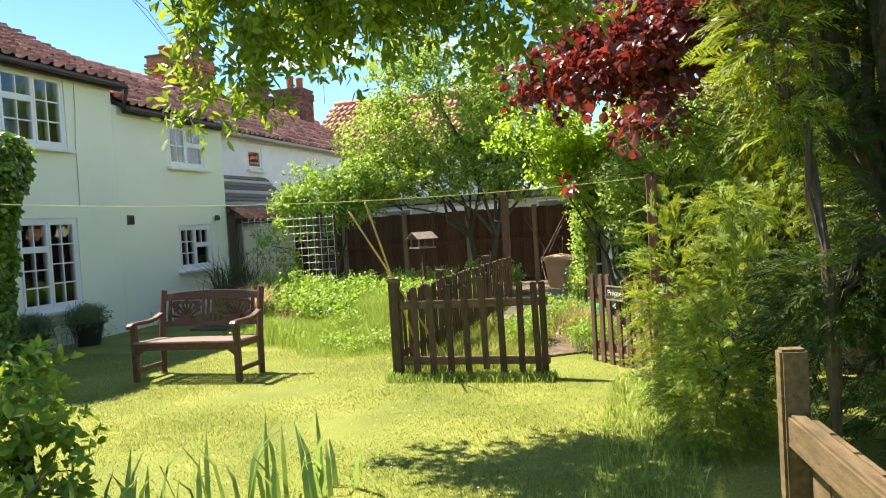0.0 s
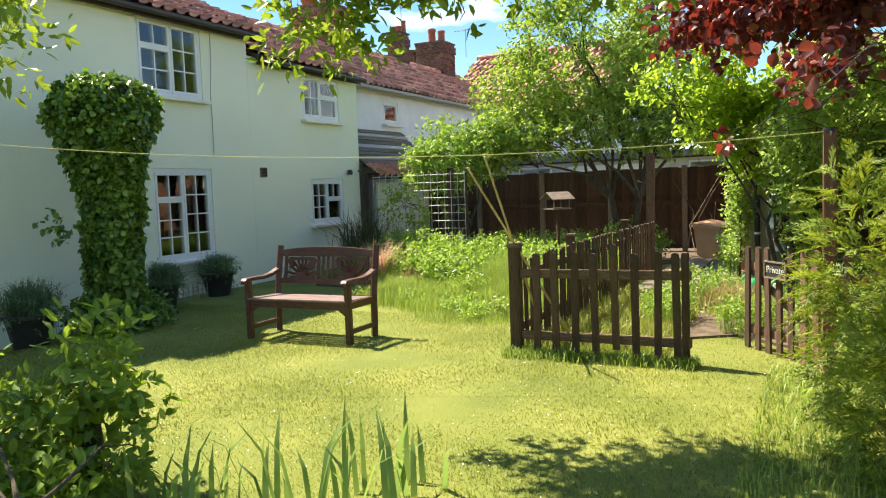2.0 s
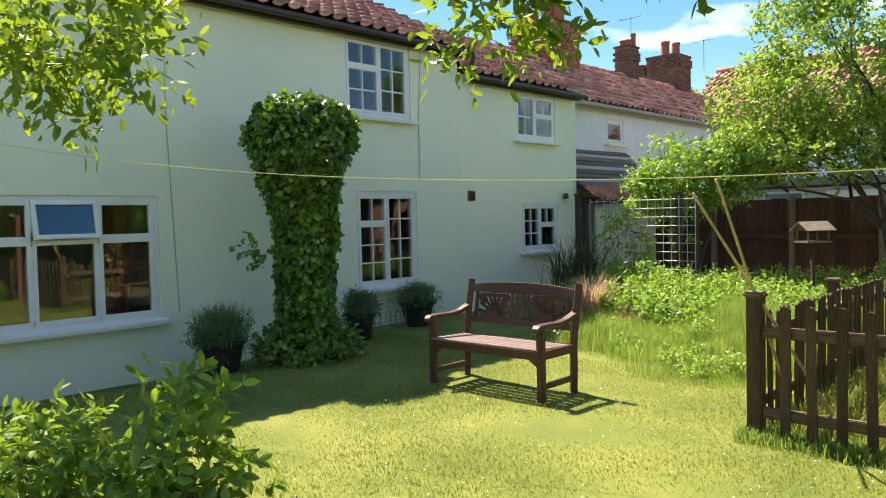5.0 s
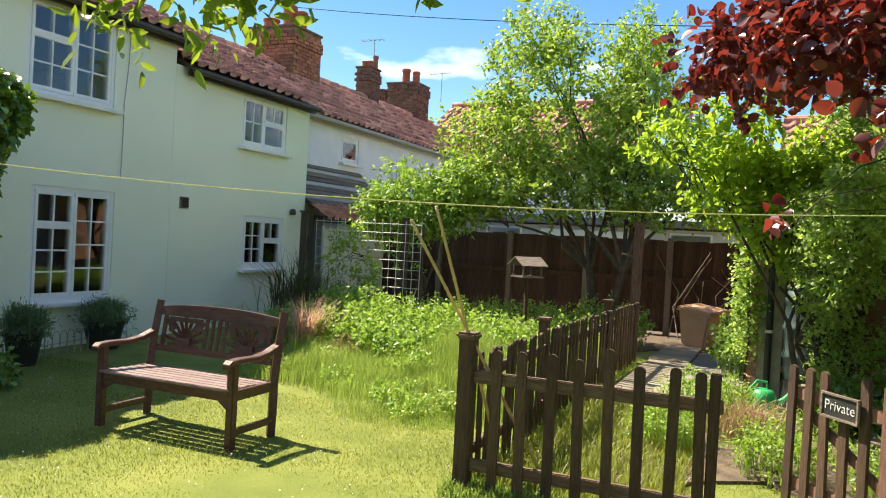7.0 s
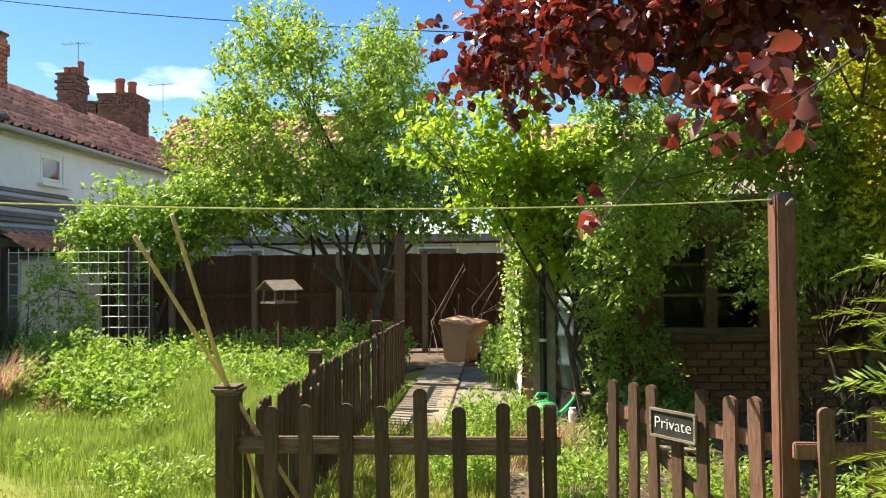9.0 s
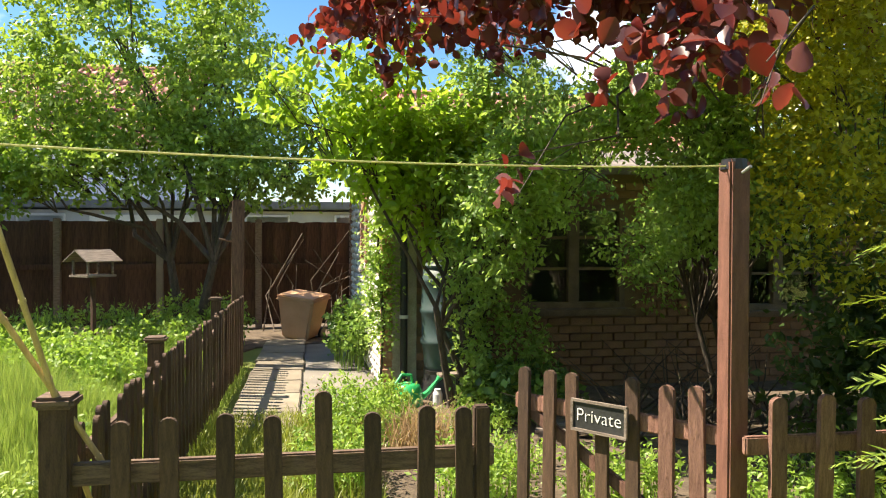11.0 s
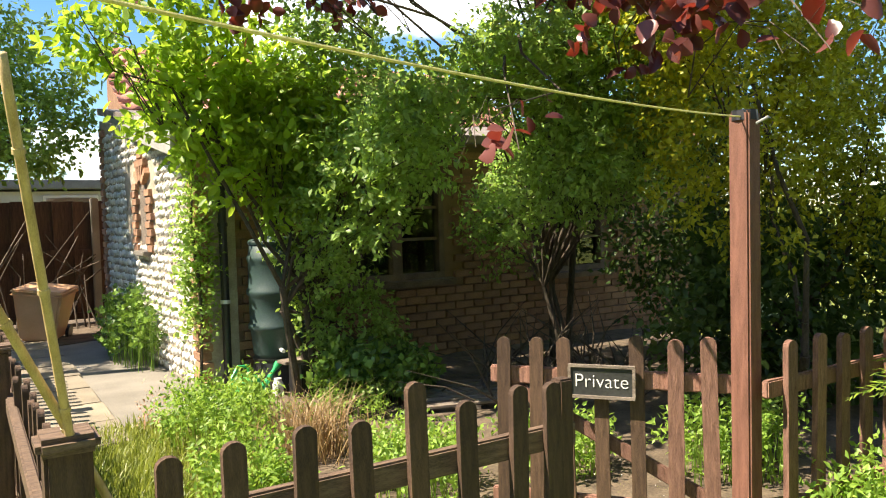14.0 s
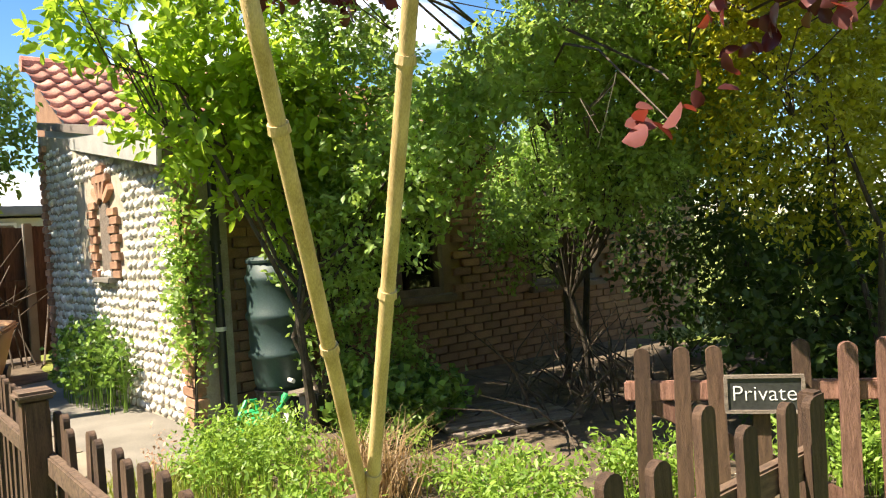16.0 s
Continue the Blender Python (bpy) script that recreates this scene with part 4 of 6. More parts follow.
for i in range(n):
    q = part("picket", PK_SIDE, PICKET, side)
    yy = 0.12 + i * 0.127
    q.matrix_basis = pose(0.03 - 0.012 * yy * (1 - yy / 6) + rk.uniform(-0.006, 0.006), yy, 0.02 + rk.uniform(-0.012, 0.012), rk.uniform(-1.2, 1.2), 0, 90)
for z in (0.2, 0.66):
    for y0, y1 in ((0.0, 1.8), (1.8, 4.3), (4.3, 5.9)):
        part("rail", box((-0.012, (y0 + y1) / 2, z + rk.uniform(-0.01, 0.01)), (0.035, y1 - y0 - 0.01, 0.07), bev=0.006), RAIL, side)
for yy, hh in ((1.75, 0.88), (4.3, 0.9)):
    part("post", box((-0.05, yy, hh / 2), (0.08, 0.08, hh), bev=0.008), PICKET, side)
    part("post_cap", box((-0.05, yy, hh + 0.015), (0.12, 0.12, 0.03), bev=0.01), RAIL, side)
tall = thing("tall_post", 5.95, 12.05, 0, "tall weathered timber post at the fence end", "post")
part("shaft", box((0, 0, 0.94), (0.13, 0.13, 1.88), (0, 0.6, 8), 0.01), PICKET, tall)
part("peg", rod((0, 0, 1.4), (-0.2, -0.02, 1.45), 0.012), PICKET, tall)

gx, gy = 7.81, 6.84
ang = math.degrees(math.atan2(6.16 - 6.84, 8.344 - 7.81))
gate = thing("garden_gate", gx, gy, 0, "weathered brown picket gate ajar with a sign on it", "gate", ang)
for i in range(7):
    q = part("picket", PK_RED if i > 4 else PK, PICKET2 if i > 4 else PICKET, gate)
    q.matrix_basis = pose(i * 0.144, -0.03, 0.0 + rk.uniform(-0.015, 0.015) - (0.2 if i == 3 else 0), 0, rk.uniform(-1.5, 1.5), 0) @ Matrix.Diagonal((1.0, 1, 1.02, 1))
for z in (0.16, 0.70):
    part("rail", box((0.45, 0.0, z), (1.02, 0.03, 0.075), bev=0.006), PICKET2, gate)
part("brace", box((0.45, 0.004, 0.43), (1.02, 0.024, 0.06), (0, 28, 0), 0.005), PICKET2, gate)
sign = thing("private_sign", gx, gy, 0.0, "small black sign with white lettering on the gate", "sign", ang)
bm = box((0.43, -0.062, 0.70), (0.27, 0.018, 0.135), bev=0.004)
part("board", bm, SIGNBLACK, sign)
bm = bmesh.new()
for c, s in (((0.43, -0.072, 0.764), (0.27, 0.014, 0.012)), ((0.43, -0.072, 0.636), (0.27, 0.014, 0.012)), ((0.299, -0.072, 0.70), (0.012, 0.014, 0.12)), ((0.561, -0.072, 0.70), (0.012, 0.014, 0.12))):
    box(c, s, bm=bm)
part("border", bm, TIMBER, sign, "worn grey edge")
cu = bpy.data.curves.new("lettering", "FONT")
cu.body, cu.size, cu.align_x, cu.align_y, cu.extrude = "Private", 0.080, "CENTER", "CENTER", 0.001
cu.offset = -0.0012
tmp = bpy.data.objects.new("tmp", cu)
scene.collection.objects.link(tmp)
bpy.context.view_layer.update()
me = bpy.data.meshes.new_from_object(tmp.evaluated_get(bpy.context.evaluated_depsgraph_get()))
bpy.data.objects.remove(tmp)
me.materials.clear()
me.materials.append(SIGNWHITE)
q = part("lettering", me, SIGNWHITE, sign)
q.matrix_basis = pose(0.43, -0.073, 0.70, 90, 0, 0)

wp = thing("washing_line_post", 8.40, 6.05, 0, "red-brown painted square timber washing line post", "post", 4)
part("shaft", box((0, 0, 0.885), (0.086, 0.086, 1.77), bev=0.008), POSTRED, wp)
part("cap_wrap", rod((0, 0, 1.735), (0, 0, 1.775), 0.052, 0.048, 12), BLACKPLASTIC, wp)
part("hook", rod((0, -0.05, 1.72), (0, -0.1, 1.74), 0.006), WIRE, wp)
right = thing("picket_fence", 8.45, 5.97, 0, "faded red-brown picket fence below the golden hedge", "fence")
for i in range(11):
    q = part("picket", PK_RED, PICKET2, right)
    q.matrix_basis = pose(0.07 + i * 0.18, -0.03, 0.02 + rk.uniform(-0.02, 0.02), 0, rk.uniform(-1.5, 1.5), 0)
for z in (0.2, 0.70):
    part("rail", box((1.0, 0.0, z), (2.1, 0.03, 0.07), bev=0.006), PICKET2, right)

line = thing("washing_line", 8.4, 6.05, 1.75, "thin yellow washing line sagging across the lawn", "washing line")
P0, P1 = Vector((0, 0, 0)), Vector((-8.4, -2.85, 0.55))
pts = [P0.lerp(P1, i / 40) + Vector((0, 0, -0.27 * 4 * (i / 40) * (1 - i / 40))) for i in range(41)]
part("cord", tube(pts, [0.0034] * 41, 6), ROPE, line)

# ---- bamboo canes ----
for tip, foot, lab in (((5.725, 5.68, 1.61), (6.42, 6.40, 0.0), "long pale bamboo cane leaning on the gate post"), ((5.90, 5.64, 1.69), (6.14, 6.38, 0.0), "long pale bamboo cane standing by the gate post")):
    cane = thing("bamboo_cane", *foot, lab, "cane")
    d = Vector(tip) - Vector(foot)
    part("stem", tube([d * (i / 24) for i in range(25)], [0.0105 - 0.0015 * i / 24 for i in range(25)], 12), BAMBOO, cane, smooth=True)
    for k in range(1, 7):
        part("node_ring", rod(d * (k / 6.6) - d.normalized() * 0.005, d * (k / 6.6) + d.normalized() * 0.005, 0.0122, 0.0112, 12), BAMBOO, cane)


# ---- bench ----
def build_bench():
    t = thing("garden_bench", 3.76, 6.10, 0, "dark brown slatted wooden garden bench with carved back", "bench", 1.0)
    w, d = 1.18, 0.47
    for x in (-w / 2, w / 2):
        part("front_leg", box((x, -d / 2, 0.295), (0.06, 0.06, 0.59), bev=0.008), BENCHWOOD, t)
        bm = bmesh.new()
        tube([(x, d / 2 - 0.01, 0), (x, d / 2, 0.2), (x, d / 2, 0.4), (x, d / 2 + 0.03, 0.62), (x, d / 2 + 0.09, 0.9)], [0.04] * 5, 4, bm)
        part("back_leg", bm, BENCHWOOD, t)
        part("stretcher", box((x, 0, 0.12), (0.04, d - 0.04, 0.045), bev=0.006), BENCHWOOD, t)
        part("side_rail", box((x, 0, 0.37), (0.04, d - 0.04, 0.07), bev=0.006), BENCHWOOD, t)
        bm = bmesh.new()
        prof = [(-d / 2 - 0.08, 0.575), (-d / 2 - 0.05, 0.60), (-d / 2 + 0.06, 0.605), (0.0, 0.60), (0.12, 0.615), (d / 2 + 0.03, 0.66)]
        prev = None
        for yy, zz in prof:
            ring = [bm.verts.new((x + sx * 0.035, yy, zz + sz)) for sx, sz in ((-1, -0.018), (1, -0.018), (1, 0.018), (-1, 0.018))]
            if prev:
                for k in range(4):
                    bm.faces.new((prev[k], prev[(k + 1) % 4], ring[(k + 1) % 4], ring[k]))
            else:
                bm.faces.new(ring[::-1])
            prev = ring
        bm.faces.new(prev)
        bmesh.ops.recalc_face_normals(bm, faces=bm.faces[:])
        bmesh.ops.bevel(bm, geom=bm.edges[:], offset=0.006, segments=1, affect="EDGES")
        part("armrest", bm, BENCHWOOD, t)
        part("corner_bracket", box((x - math.copysign(0.06, x), -d / 2, 0.32), (0.09, 0.025, 0.05), (0, math.copysign(35, x), 0), 0.004), BENCHWOOD, t)
    part("front_rail", box((0, -d / 2, 0.365), (w - 0.06, 0.03, 0.07), bev=0.005), BENCHWOOD, t)
    part("rear_rail", box((0, d / 2 - 0.02, 0.37), (w - 0.06, 0.03, 0.07), bev=0.005), BENCHWOOD, t)
    for i in range(6):
        part("seat_slat", box((0, -d / 2 - 0.01 + i * 0.083, 0.412 - 0.004 * i), (w - 0.02, 0.066, 0.02), (0, 0, 0), 0.005), SEATWOOD, t)
    # back
    bm = bmesh.new()
    prev = None
    for i in range(17):
        u = -1 + i / 8
        x, top = u * (w / 2 - 0.03), 0.855 + 0.035 * (1 - abs(u) ** 2.2)
        ring = [bm.verts.new((x, d / 2 + 0.065 + oy, zz)) for oy, zz in ((-0.015, 0.79), (0.015, 0.79), (0.03, top), (0.0, top))]
        if prev:
            for k in range(4):
                bm.faces.new((prev[k], prev[(k + 1) % 4], ring[(k + 1) % 4], ring[k]))
        prev = ring
    bmesh.ops.recalc_face_normals(bm, faces=bm.faces[:])
    part("top_rail", bm, BENCHWOOD, t)
    part("lower_back_rail", box((0, d / 2 + 0.02, 0.535), (w - 0.06, 0.026, 0.05), (-10, 0, 0), 0.005), BENCHWOOD, t)
    for i in range(4):
        part("back_slat", box((-0.09 + i * 0.06, d / 2 + 0.045, 0.67), (0.03, 0.014, 0.27), (-10, 0, 0), 0.003), BENCHWOOD, t)
    for sx in (-1, 1):
        part("back_slat", box((sx * 0.5, d / 2 + 0.045, 0.67), (0.04, 0.014, 0.27), (-10, 0, 0), 0.003), BENCHWOOD, t)
        pieces = [((sx * 0.30 + 0.105 * math.cos(a), d / 2 + 0.045 + 0.02 * math.sin(a), 0.58 + 0.125 * math.sin(a)), (0.17, 0.012, 0.03), (-10, -math.degrees(a), 0)) for a in [radians(12 + k * 19.5) for k in range(9)]]
        pieces += [((sx * 0.30, d / 2 + 0.03, 0.565 + 0.04 * k), (0.30 - 0.16 * k, 0.014, 0.045), (-10, 0, 0)) for k in range(2)]
        pieces += [((sx * 0.30, d / 2 + 0.06, 0.765), (0.33, 0.012, 0.035), (-10, 0, 0))]
        pieces += [((sx * 0.30 + k * 0.14, d / 2 + 0.055, 0.72), (0.06, 0.012, 0.11), (-10, k * 28, 0)) for k in (-1, 1)]
        for piece in pieces:
            part("carved_ray", box(*piece, 0.003), BENCHWOOD, t)
    return t


build_bench()


# ---- trees and shrubs ----
def plant(name, base, label, category, crowns, leaf, per, twig, size, tips=(), trunk=0.08, bark=BARK, fork=0.5, seed=1, droop=0.3, fine=False, stems=1, spread=1.0):
    """A trunk that forks into limbs, and a crown of leafy twigs in several uneven lumps: (centre, radii, twigs)."""
    rng = np.random.default_rng(seed)
    t = thing(name, *base, label, category)
    o = np.array(base)
    bm = bmesh.new()
    b = Vector((0, 0, 0))
    for s in range(stems):
        off = Vector((rng.normal() * 0.12, rng.normal() * 0.12, 0)) * (stems > 1)
        f = Vector((rng.normal() * 0.08, rng.normal() * 0.08, fork)) + off * 2
        tube([off, off.lerp(f, 0.5) + Vector((rng.normal() * 0.03, rng.normal() * 0.03, 0)), f], [trunk * 1.25, trunk, trunk * 0.85], 8, bm)
        ends = [Vector(np.array(c) - o) for c, r, n in crowns] + [Vector(np.array(p) - o) for p in tips]
        limb_set(rng, bm, f, ends[s::stems] if stems > 1 else ends, trunk * 0.6)
        for c, r, n in crowns[s::stems]:
            cc = Vector(np.array(c) - o)
            outs = [cc + Vector(unit(rng.normal(size=(1, 3)))[0] * np.array(r) * 0.7) for _ in range(5 if fork < 2 else 2)]
            limb_set(rng, bm, cc.lerp(f, 0.35), outs, trunk * 0.18)
    part("trunk", bm, bark, t)
    P, D = zip(*[sprigs(rng, np.array(c) - o, r, n) for c, r, n in crowns])
    if fine == "frond":
        fronds(rng, "crown", np.concatenate(P), np.concatenate(D), twig, leaf, t, droop)
    else:
        foliage(rng, "crown", np.concatenate(P), np.concatenate(D), per, twig, size[0], size[1], leaf, t, droop, spread, fine)
    return t


plant("apple_tree", (5.0, 14.0, 0), "broad green apple tree with forked dark trunk", "tree",
      [((4.25, 14.0, 3.7), (1.5, 1.2, 1.35), 880), ((3.05, 13.8, 3.2), (0.8, 0.7, 0.85), 230), ((5.6, 14.1, 3.4), (0.9, 0.9, 0.95), 560), ((5.7, 13.6, 2.5), (0.6, 0.6, 0.5), 220), ((3.3, 13.3, 2.45), (0.85, 0.6, 0.4), 160), ((5.5, 14.8, 4.5), (0.3, 0.3, 0.7), 120), ((3.9, 13.9, 4.9), (0.6, 0.6, 0.5), 170), ((4.6, 13.5, 2.6), (0.9, 0.5, 0.45), 220), ((6.7, 14.0, 2.6), (0.42, 0.4, 0.62), 190), ((4.2, 13.2, 2.2), (0.8, 0.4, 0.25), 90), ((5.9, 13.3, 2.2), (0.6, 0.4, 0.28), 100), ((2.9, 13.4, 2.1), (0.6, 0.4, 0.28), 80), ((5.5, 14.0, 4.6), (0.5, 0.5, 0.45), 130)],
      L_APPLE, 13, 0.26, (0.082, 0.048), [(3.2, 14, 3), (5.6, 14, 3.6), (4.4, 14, 4.2)], 0.06, fork=1.15, seed=3, stems=2)
plant("elder_bush", (1.7, 13.4, 0), "leafy elder bush growing over the wire trellis", "bush",
      [((2.0, 13.2, 2.05), (0.85, 0.5, 0.45), 560), ((2.9, 13.3, 2.3), (0.6, 0.5, 0.45), 260), ((1.35, 13.2, 1.85), (0.35, 0.3, 0.3), 100), ((1.7, 13.2, 2.6), (0.25, 0.25, 0.2), 20), ((2.0, 12.85, 1.3), (0.2, 0.08, 0.4), 26), ((0.8, 12.85, 1.2), (0.12, 0.08, 0.35), 14)],
      L_ELDER, 11, 0.26, (0.09, 0.042), (), 0.04, fork=0.8, seed=4, stems=3)
plant("trellis_climber", (1.7, 11.78, 0), "young lime-green climber on the wire trellis", "climber",
      [((1.43, 11.8, 1.2), (0.1, 0.05, 0.28), 24), ((1.95, 11.8, 0.95), (0.2, 0.05, 0.3), 44), ((1.75, 11.8, 1.5), (0.12, 0.05, 0.2), 18)],
      L_HAZEL, 8, 0.12, (0.06, 0.035), (), 0.008, fork=0.3, seed=24)
plant("hazel_bush", (8.2, 9.9, 0), "bright lime-green hazel bush spreading over the path", "bush",
      [((7.75, 9.55, 2.0), (0.42, 0.32, 0.40), 170), ((7.35, 9.6, 2.15), (0.38, 0.3, 0.28), 110), ((7.9, 9.9, 2.3), (0.35, 0.3, 0.3), 90), ((6.95, 9.5, 2.45), (0.36, 0.25, 0.2), 50), ((7.3, 9.5, 2.85), (0.25, 0.22, 0.35), 46), ((6.55, 9.3, 2.60), (0.18, 0.15, 0.08), 14)],
      L_HAZEL, 13, 0.28, (0.088, 0.044), [(6.5, 9.3, 2.62), (7.0, 9.5, 3.1)], 0.03, fork=0.9, seed=5, stems=3, fine=True, droop=0.15)
rl = np.random.default_rng(77)
front_lumps = []
for k in range(26):
    lx = rl.uniform(8.0, 9.9)
    lz = 1.85 + 0.45 * (lx - 8.0) + rl.uniform(-0.55 if lx < 8.25 else -0.12, 0.25)
    front_lumps.append(((lx, rl.uniform(8.2, 9.0) - 0.3 * (lx - 8.0), lz), tuple(rl.uniform(0.14, 0.27, 3) * np.array((1.2, 0.9, 0.75))), 46))
wall_lumps = []
for k in range(18):
    lx = rl.uniform(9.6, 11.0)
    wall_lumps.append(((lx, rl.uniform(9.2, 9.8), 1.35 + 0.6 * (lx - 9.6) + rl.uniform(-0.35, 0.35)), tuple(rl.uniform(0.15, 0.24, 3)), 52))
plant("climbing_shrub", (8.25, 9.7, 0), "dense small-leaved climbing shrub against the brick wall", "climber",
      [((8.45, 9.8, 2.15), (0.7, 0.45, 0.6), 700), ((8.12, 9.8, 1.25), (0.18, 0.22, 0.55), 190), ((8.4, 9.6, 0.45), (0.3, 0.3, 0.4), 160), *[f for f in front_lumps if f[0][0] < 8.95], ((8.4, 9.95, 2.85), (0.4, 0.2, 0.25), 130), ((8.15, 9.2, 1.5), (0.22, 0.2, 0.45), 170), ((9.6, 8.7, 2.8), (0.5, 0.25, 0.2), 90)],
      L_CLIMB, 15, 0.20, (0.056, 0.032), [(8.4, 9.8, 2.6)], 0.028, fork=0.7, seed=6, stems=3)
plant("copper_hazel_tree", (10.3, 9.4, 0), "dark red copper-leaved tree with large round leaves", "tree",
      [((10.6, 8.6, 3.8), (0.9, 0.7, 0.9), 420), ((8.24, 5.56, 1.93), (0.06, 0.05, 0.02), 1), ((9.5, 7.6, 4.0), (0.9, 0.5, 0.5), 110), ((8.9, 8.6, 4.2), (0.7, 0.4, 0.4), 120),
       ((8.65, 6.7, 2.98), (0.5, 0.40, 0.40), 150), ((8.15, 7.3, 3.05), (0.55, 0.40, 0.34), 115), ((7.5, 8.2, 3.2), (0.45, 0.3, 0.22), 60), ((7.05, 8.5, 3.12), (0.22, 0.2, 0.14), 12), ((9.35, 6.8, 3.4), (0.55, 0.40, 0.42), 130), ((8.35, 6.4, 2.35), (0.26, 0.22, 0.14), 18), ((7.60, 6.68, 1.66), (0.10, 0.10, 0.04), 1), ((7.25, 9.0, 3.0), (0.3, 0.2, 0.16), 24), ((8.3, 9.7, 3.35), (0.5, 0.2, 0.2), 50), ((10.2, 7.4, 4.1), (0.6, 0.4, 0.45), 120), ((7.9, 8.0, 3.75), (0.45, 0.3, 0.28), 70)],
      L_PURPLE, 11, 0.30, (0.098, 0.082), [(8.3, 5.6, 1.97), (7.6, 6.7, 1.68)], 0.026, fork=2.05, seed=7, droop=0.5, fine="round", stems=2)
side_lumps = []
for k in range(24):
    lx = rl.uniform(9.0, 10.7)
    side_lumps.append(((lx, rl.uniform(7.8, 8.5), 1.85 + 0.45 * (lx - 9.0) + rl.uniform(-0.5, 0.15)), tuple(rl.uniform(0.15, 0.25, 3)), 52))
plant("rose_shrub", (10.1, 8.9, 0), "tangled green shrub with bare woody stems", "shrub",
      [((10.5, 8.5, 1.9), (0.5, 0.3, 0.4), 120), *side_lumps, *wall_lumps, *[f for f in front_lumps if f[0][0] >= 8.95]],
      L_CLIMB, 12, 0.22, (0.05, 0.028), (), 0.022, fork=0.8, seed=16, stems=2)
plant("golden_privet_hedge", (10.6, 7.2, 0), "tall yellow-green privet hedge behind the picket fence", "hedge",
      [((10.0, 7.2, 2.2), (0.65, 0.45, 0.85), 900), ((11.1, 6.9, 2.1), (0.8, 0.55, 1.1), 1100), ((12.1, 6.4, 1.9), (0.8, 0.8, 1.4), 900), ((9.6, 7.3, 2.6), (0.4, 0.35, 0.4), 240)],
      L_GOLD, 11, 0.22, (0.05, 0.026), (), 0.035, fork=0.5, seed=8, stems=3)
# the two lowest lumps paint the privet's shaded foot with the dark leaf
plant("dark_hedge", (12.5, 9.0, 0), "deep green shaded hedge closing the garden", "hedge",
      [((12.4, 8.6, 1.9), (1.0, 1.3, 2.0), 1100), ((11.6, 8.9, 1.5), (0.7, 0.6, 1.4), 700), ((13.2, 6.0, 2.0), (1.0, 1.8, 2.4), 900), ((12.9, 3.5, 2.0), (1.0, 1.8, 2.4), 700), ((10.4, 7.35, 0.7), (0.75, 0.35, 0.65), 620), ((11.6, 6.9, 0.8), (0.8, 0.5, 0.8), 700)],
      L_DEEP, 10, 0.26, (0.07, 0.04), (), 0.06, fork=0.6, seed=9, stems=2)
cone_lumps = []
for k in range(44):
    a, z = rl.uniform(0, 6.283), rl.uniform(0.15, 3.9)
    w = 0.85 - 0.12 * max(0.0, z - 2.4)
    cone_lumps.append(((9.9 + 0.8 * w * math.cos(a), 3.4 + w * math.sin(a), z), (0.26, 0.26, 0.18), 84))
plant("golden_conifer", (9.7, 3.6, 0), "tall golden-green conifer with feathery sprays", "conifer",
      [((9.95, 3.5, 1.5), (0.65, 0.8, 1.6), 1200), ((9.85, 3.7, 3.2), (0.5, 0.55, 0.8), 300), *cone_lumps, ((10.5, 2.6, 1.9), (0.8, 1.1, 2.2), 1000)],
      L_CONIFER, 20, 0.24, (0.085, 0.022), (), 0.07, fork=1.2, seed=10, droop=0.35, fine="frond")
plant("golden_conifer", (8.95, 4.5, 0), "low golden conifer bush beside the lawn edge", "conifer",
      [((8.90, 4.5, 0.6), (0.34, 0.4, 0.6), 420), ((8.52, 4.8, 0.75), (0.26, 0.32, 0.68), 420), ((8.66, 3.95, 0.40), (0.26, 0.32, 0.45), 340)],
      L_GOLDCON, 18, 0.22, (0.07, 0.018), (), 0.04, fork=0.4, seed=11, droop=0.3, fine="frond")
# the tall conifer's sunlit side, added as extra sprays in a brighter colour
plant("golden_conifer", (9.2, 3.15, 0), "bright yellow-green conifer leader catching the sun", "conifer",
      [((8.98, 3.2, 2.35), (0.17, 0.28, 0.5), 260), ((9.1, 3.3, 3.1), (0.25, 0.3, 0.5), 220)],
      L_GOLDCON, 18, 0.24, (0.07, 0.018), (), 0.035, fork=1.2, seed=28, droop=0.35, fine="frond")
plant("golden_conifer", (9.15, 5.45, 0), "golden feathery conifer beside the picket fence", "conifer",
      [((9.35, 5.45, 0.90), (0.40, 0.30, 0.80), 620), ((8.95, 5.42, 1.42), (0.20, 0.2, 0.20), 90), ((9.0, 5.42, 0.65), (0.2, 0.2, 0.3), 110)],
      L_GOLDCON, 18, 0.21, (0.07, 0.018), (), 0.04, fork=0.5, seed=18, droop=0.3, fine="frond")
# last crown lump is unseen, added above the view to shade the conifer
plant("overhanging_tree", (4.1, 1.0, 0), "garden tree with leafy boughs hanging over the lawn", "tree",
      [((6.3, 4.0, 3.20), (1.15, 0.6, 0.42), 620), ((5.5, 4.0, 2.50), (0.30, 0.22, 0.14), 34), ((3.8, 2.6, 2.50), (0.6, 0.3, 0.28), 120), ((4.2, 1.5, 4.2), (1.0, 1.0, 0.5), 300), ((7.5, 4.2, 2.98), (0.6, 0.45, 0.28), 150), ((8.25, 3.9, 4.3), (0.45, 0.8, 0.4), 260)],
      L_ASH, 14, 0.32, (0.092, 0.036), [(5.5, 4.0, 2.65)], 0.022, fork=4.7, seed=12, droop=0.35, fine=True)
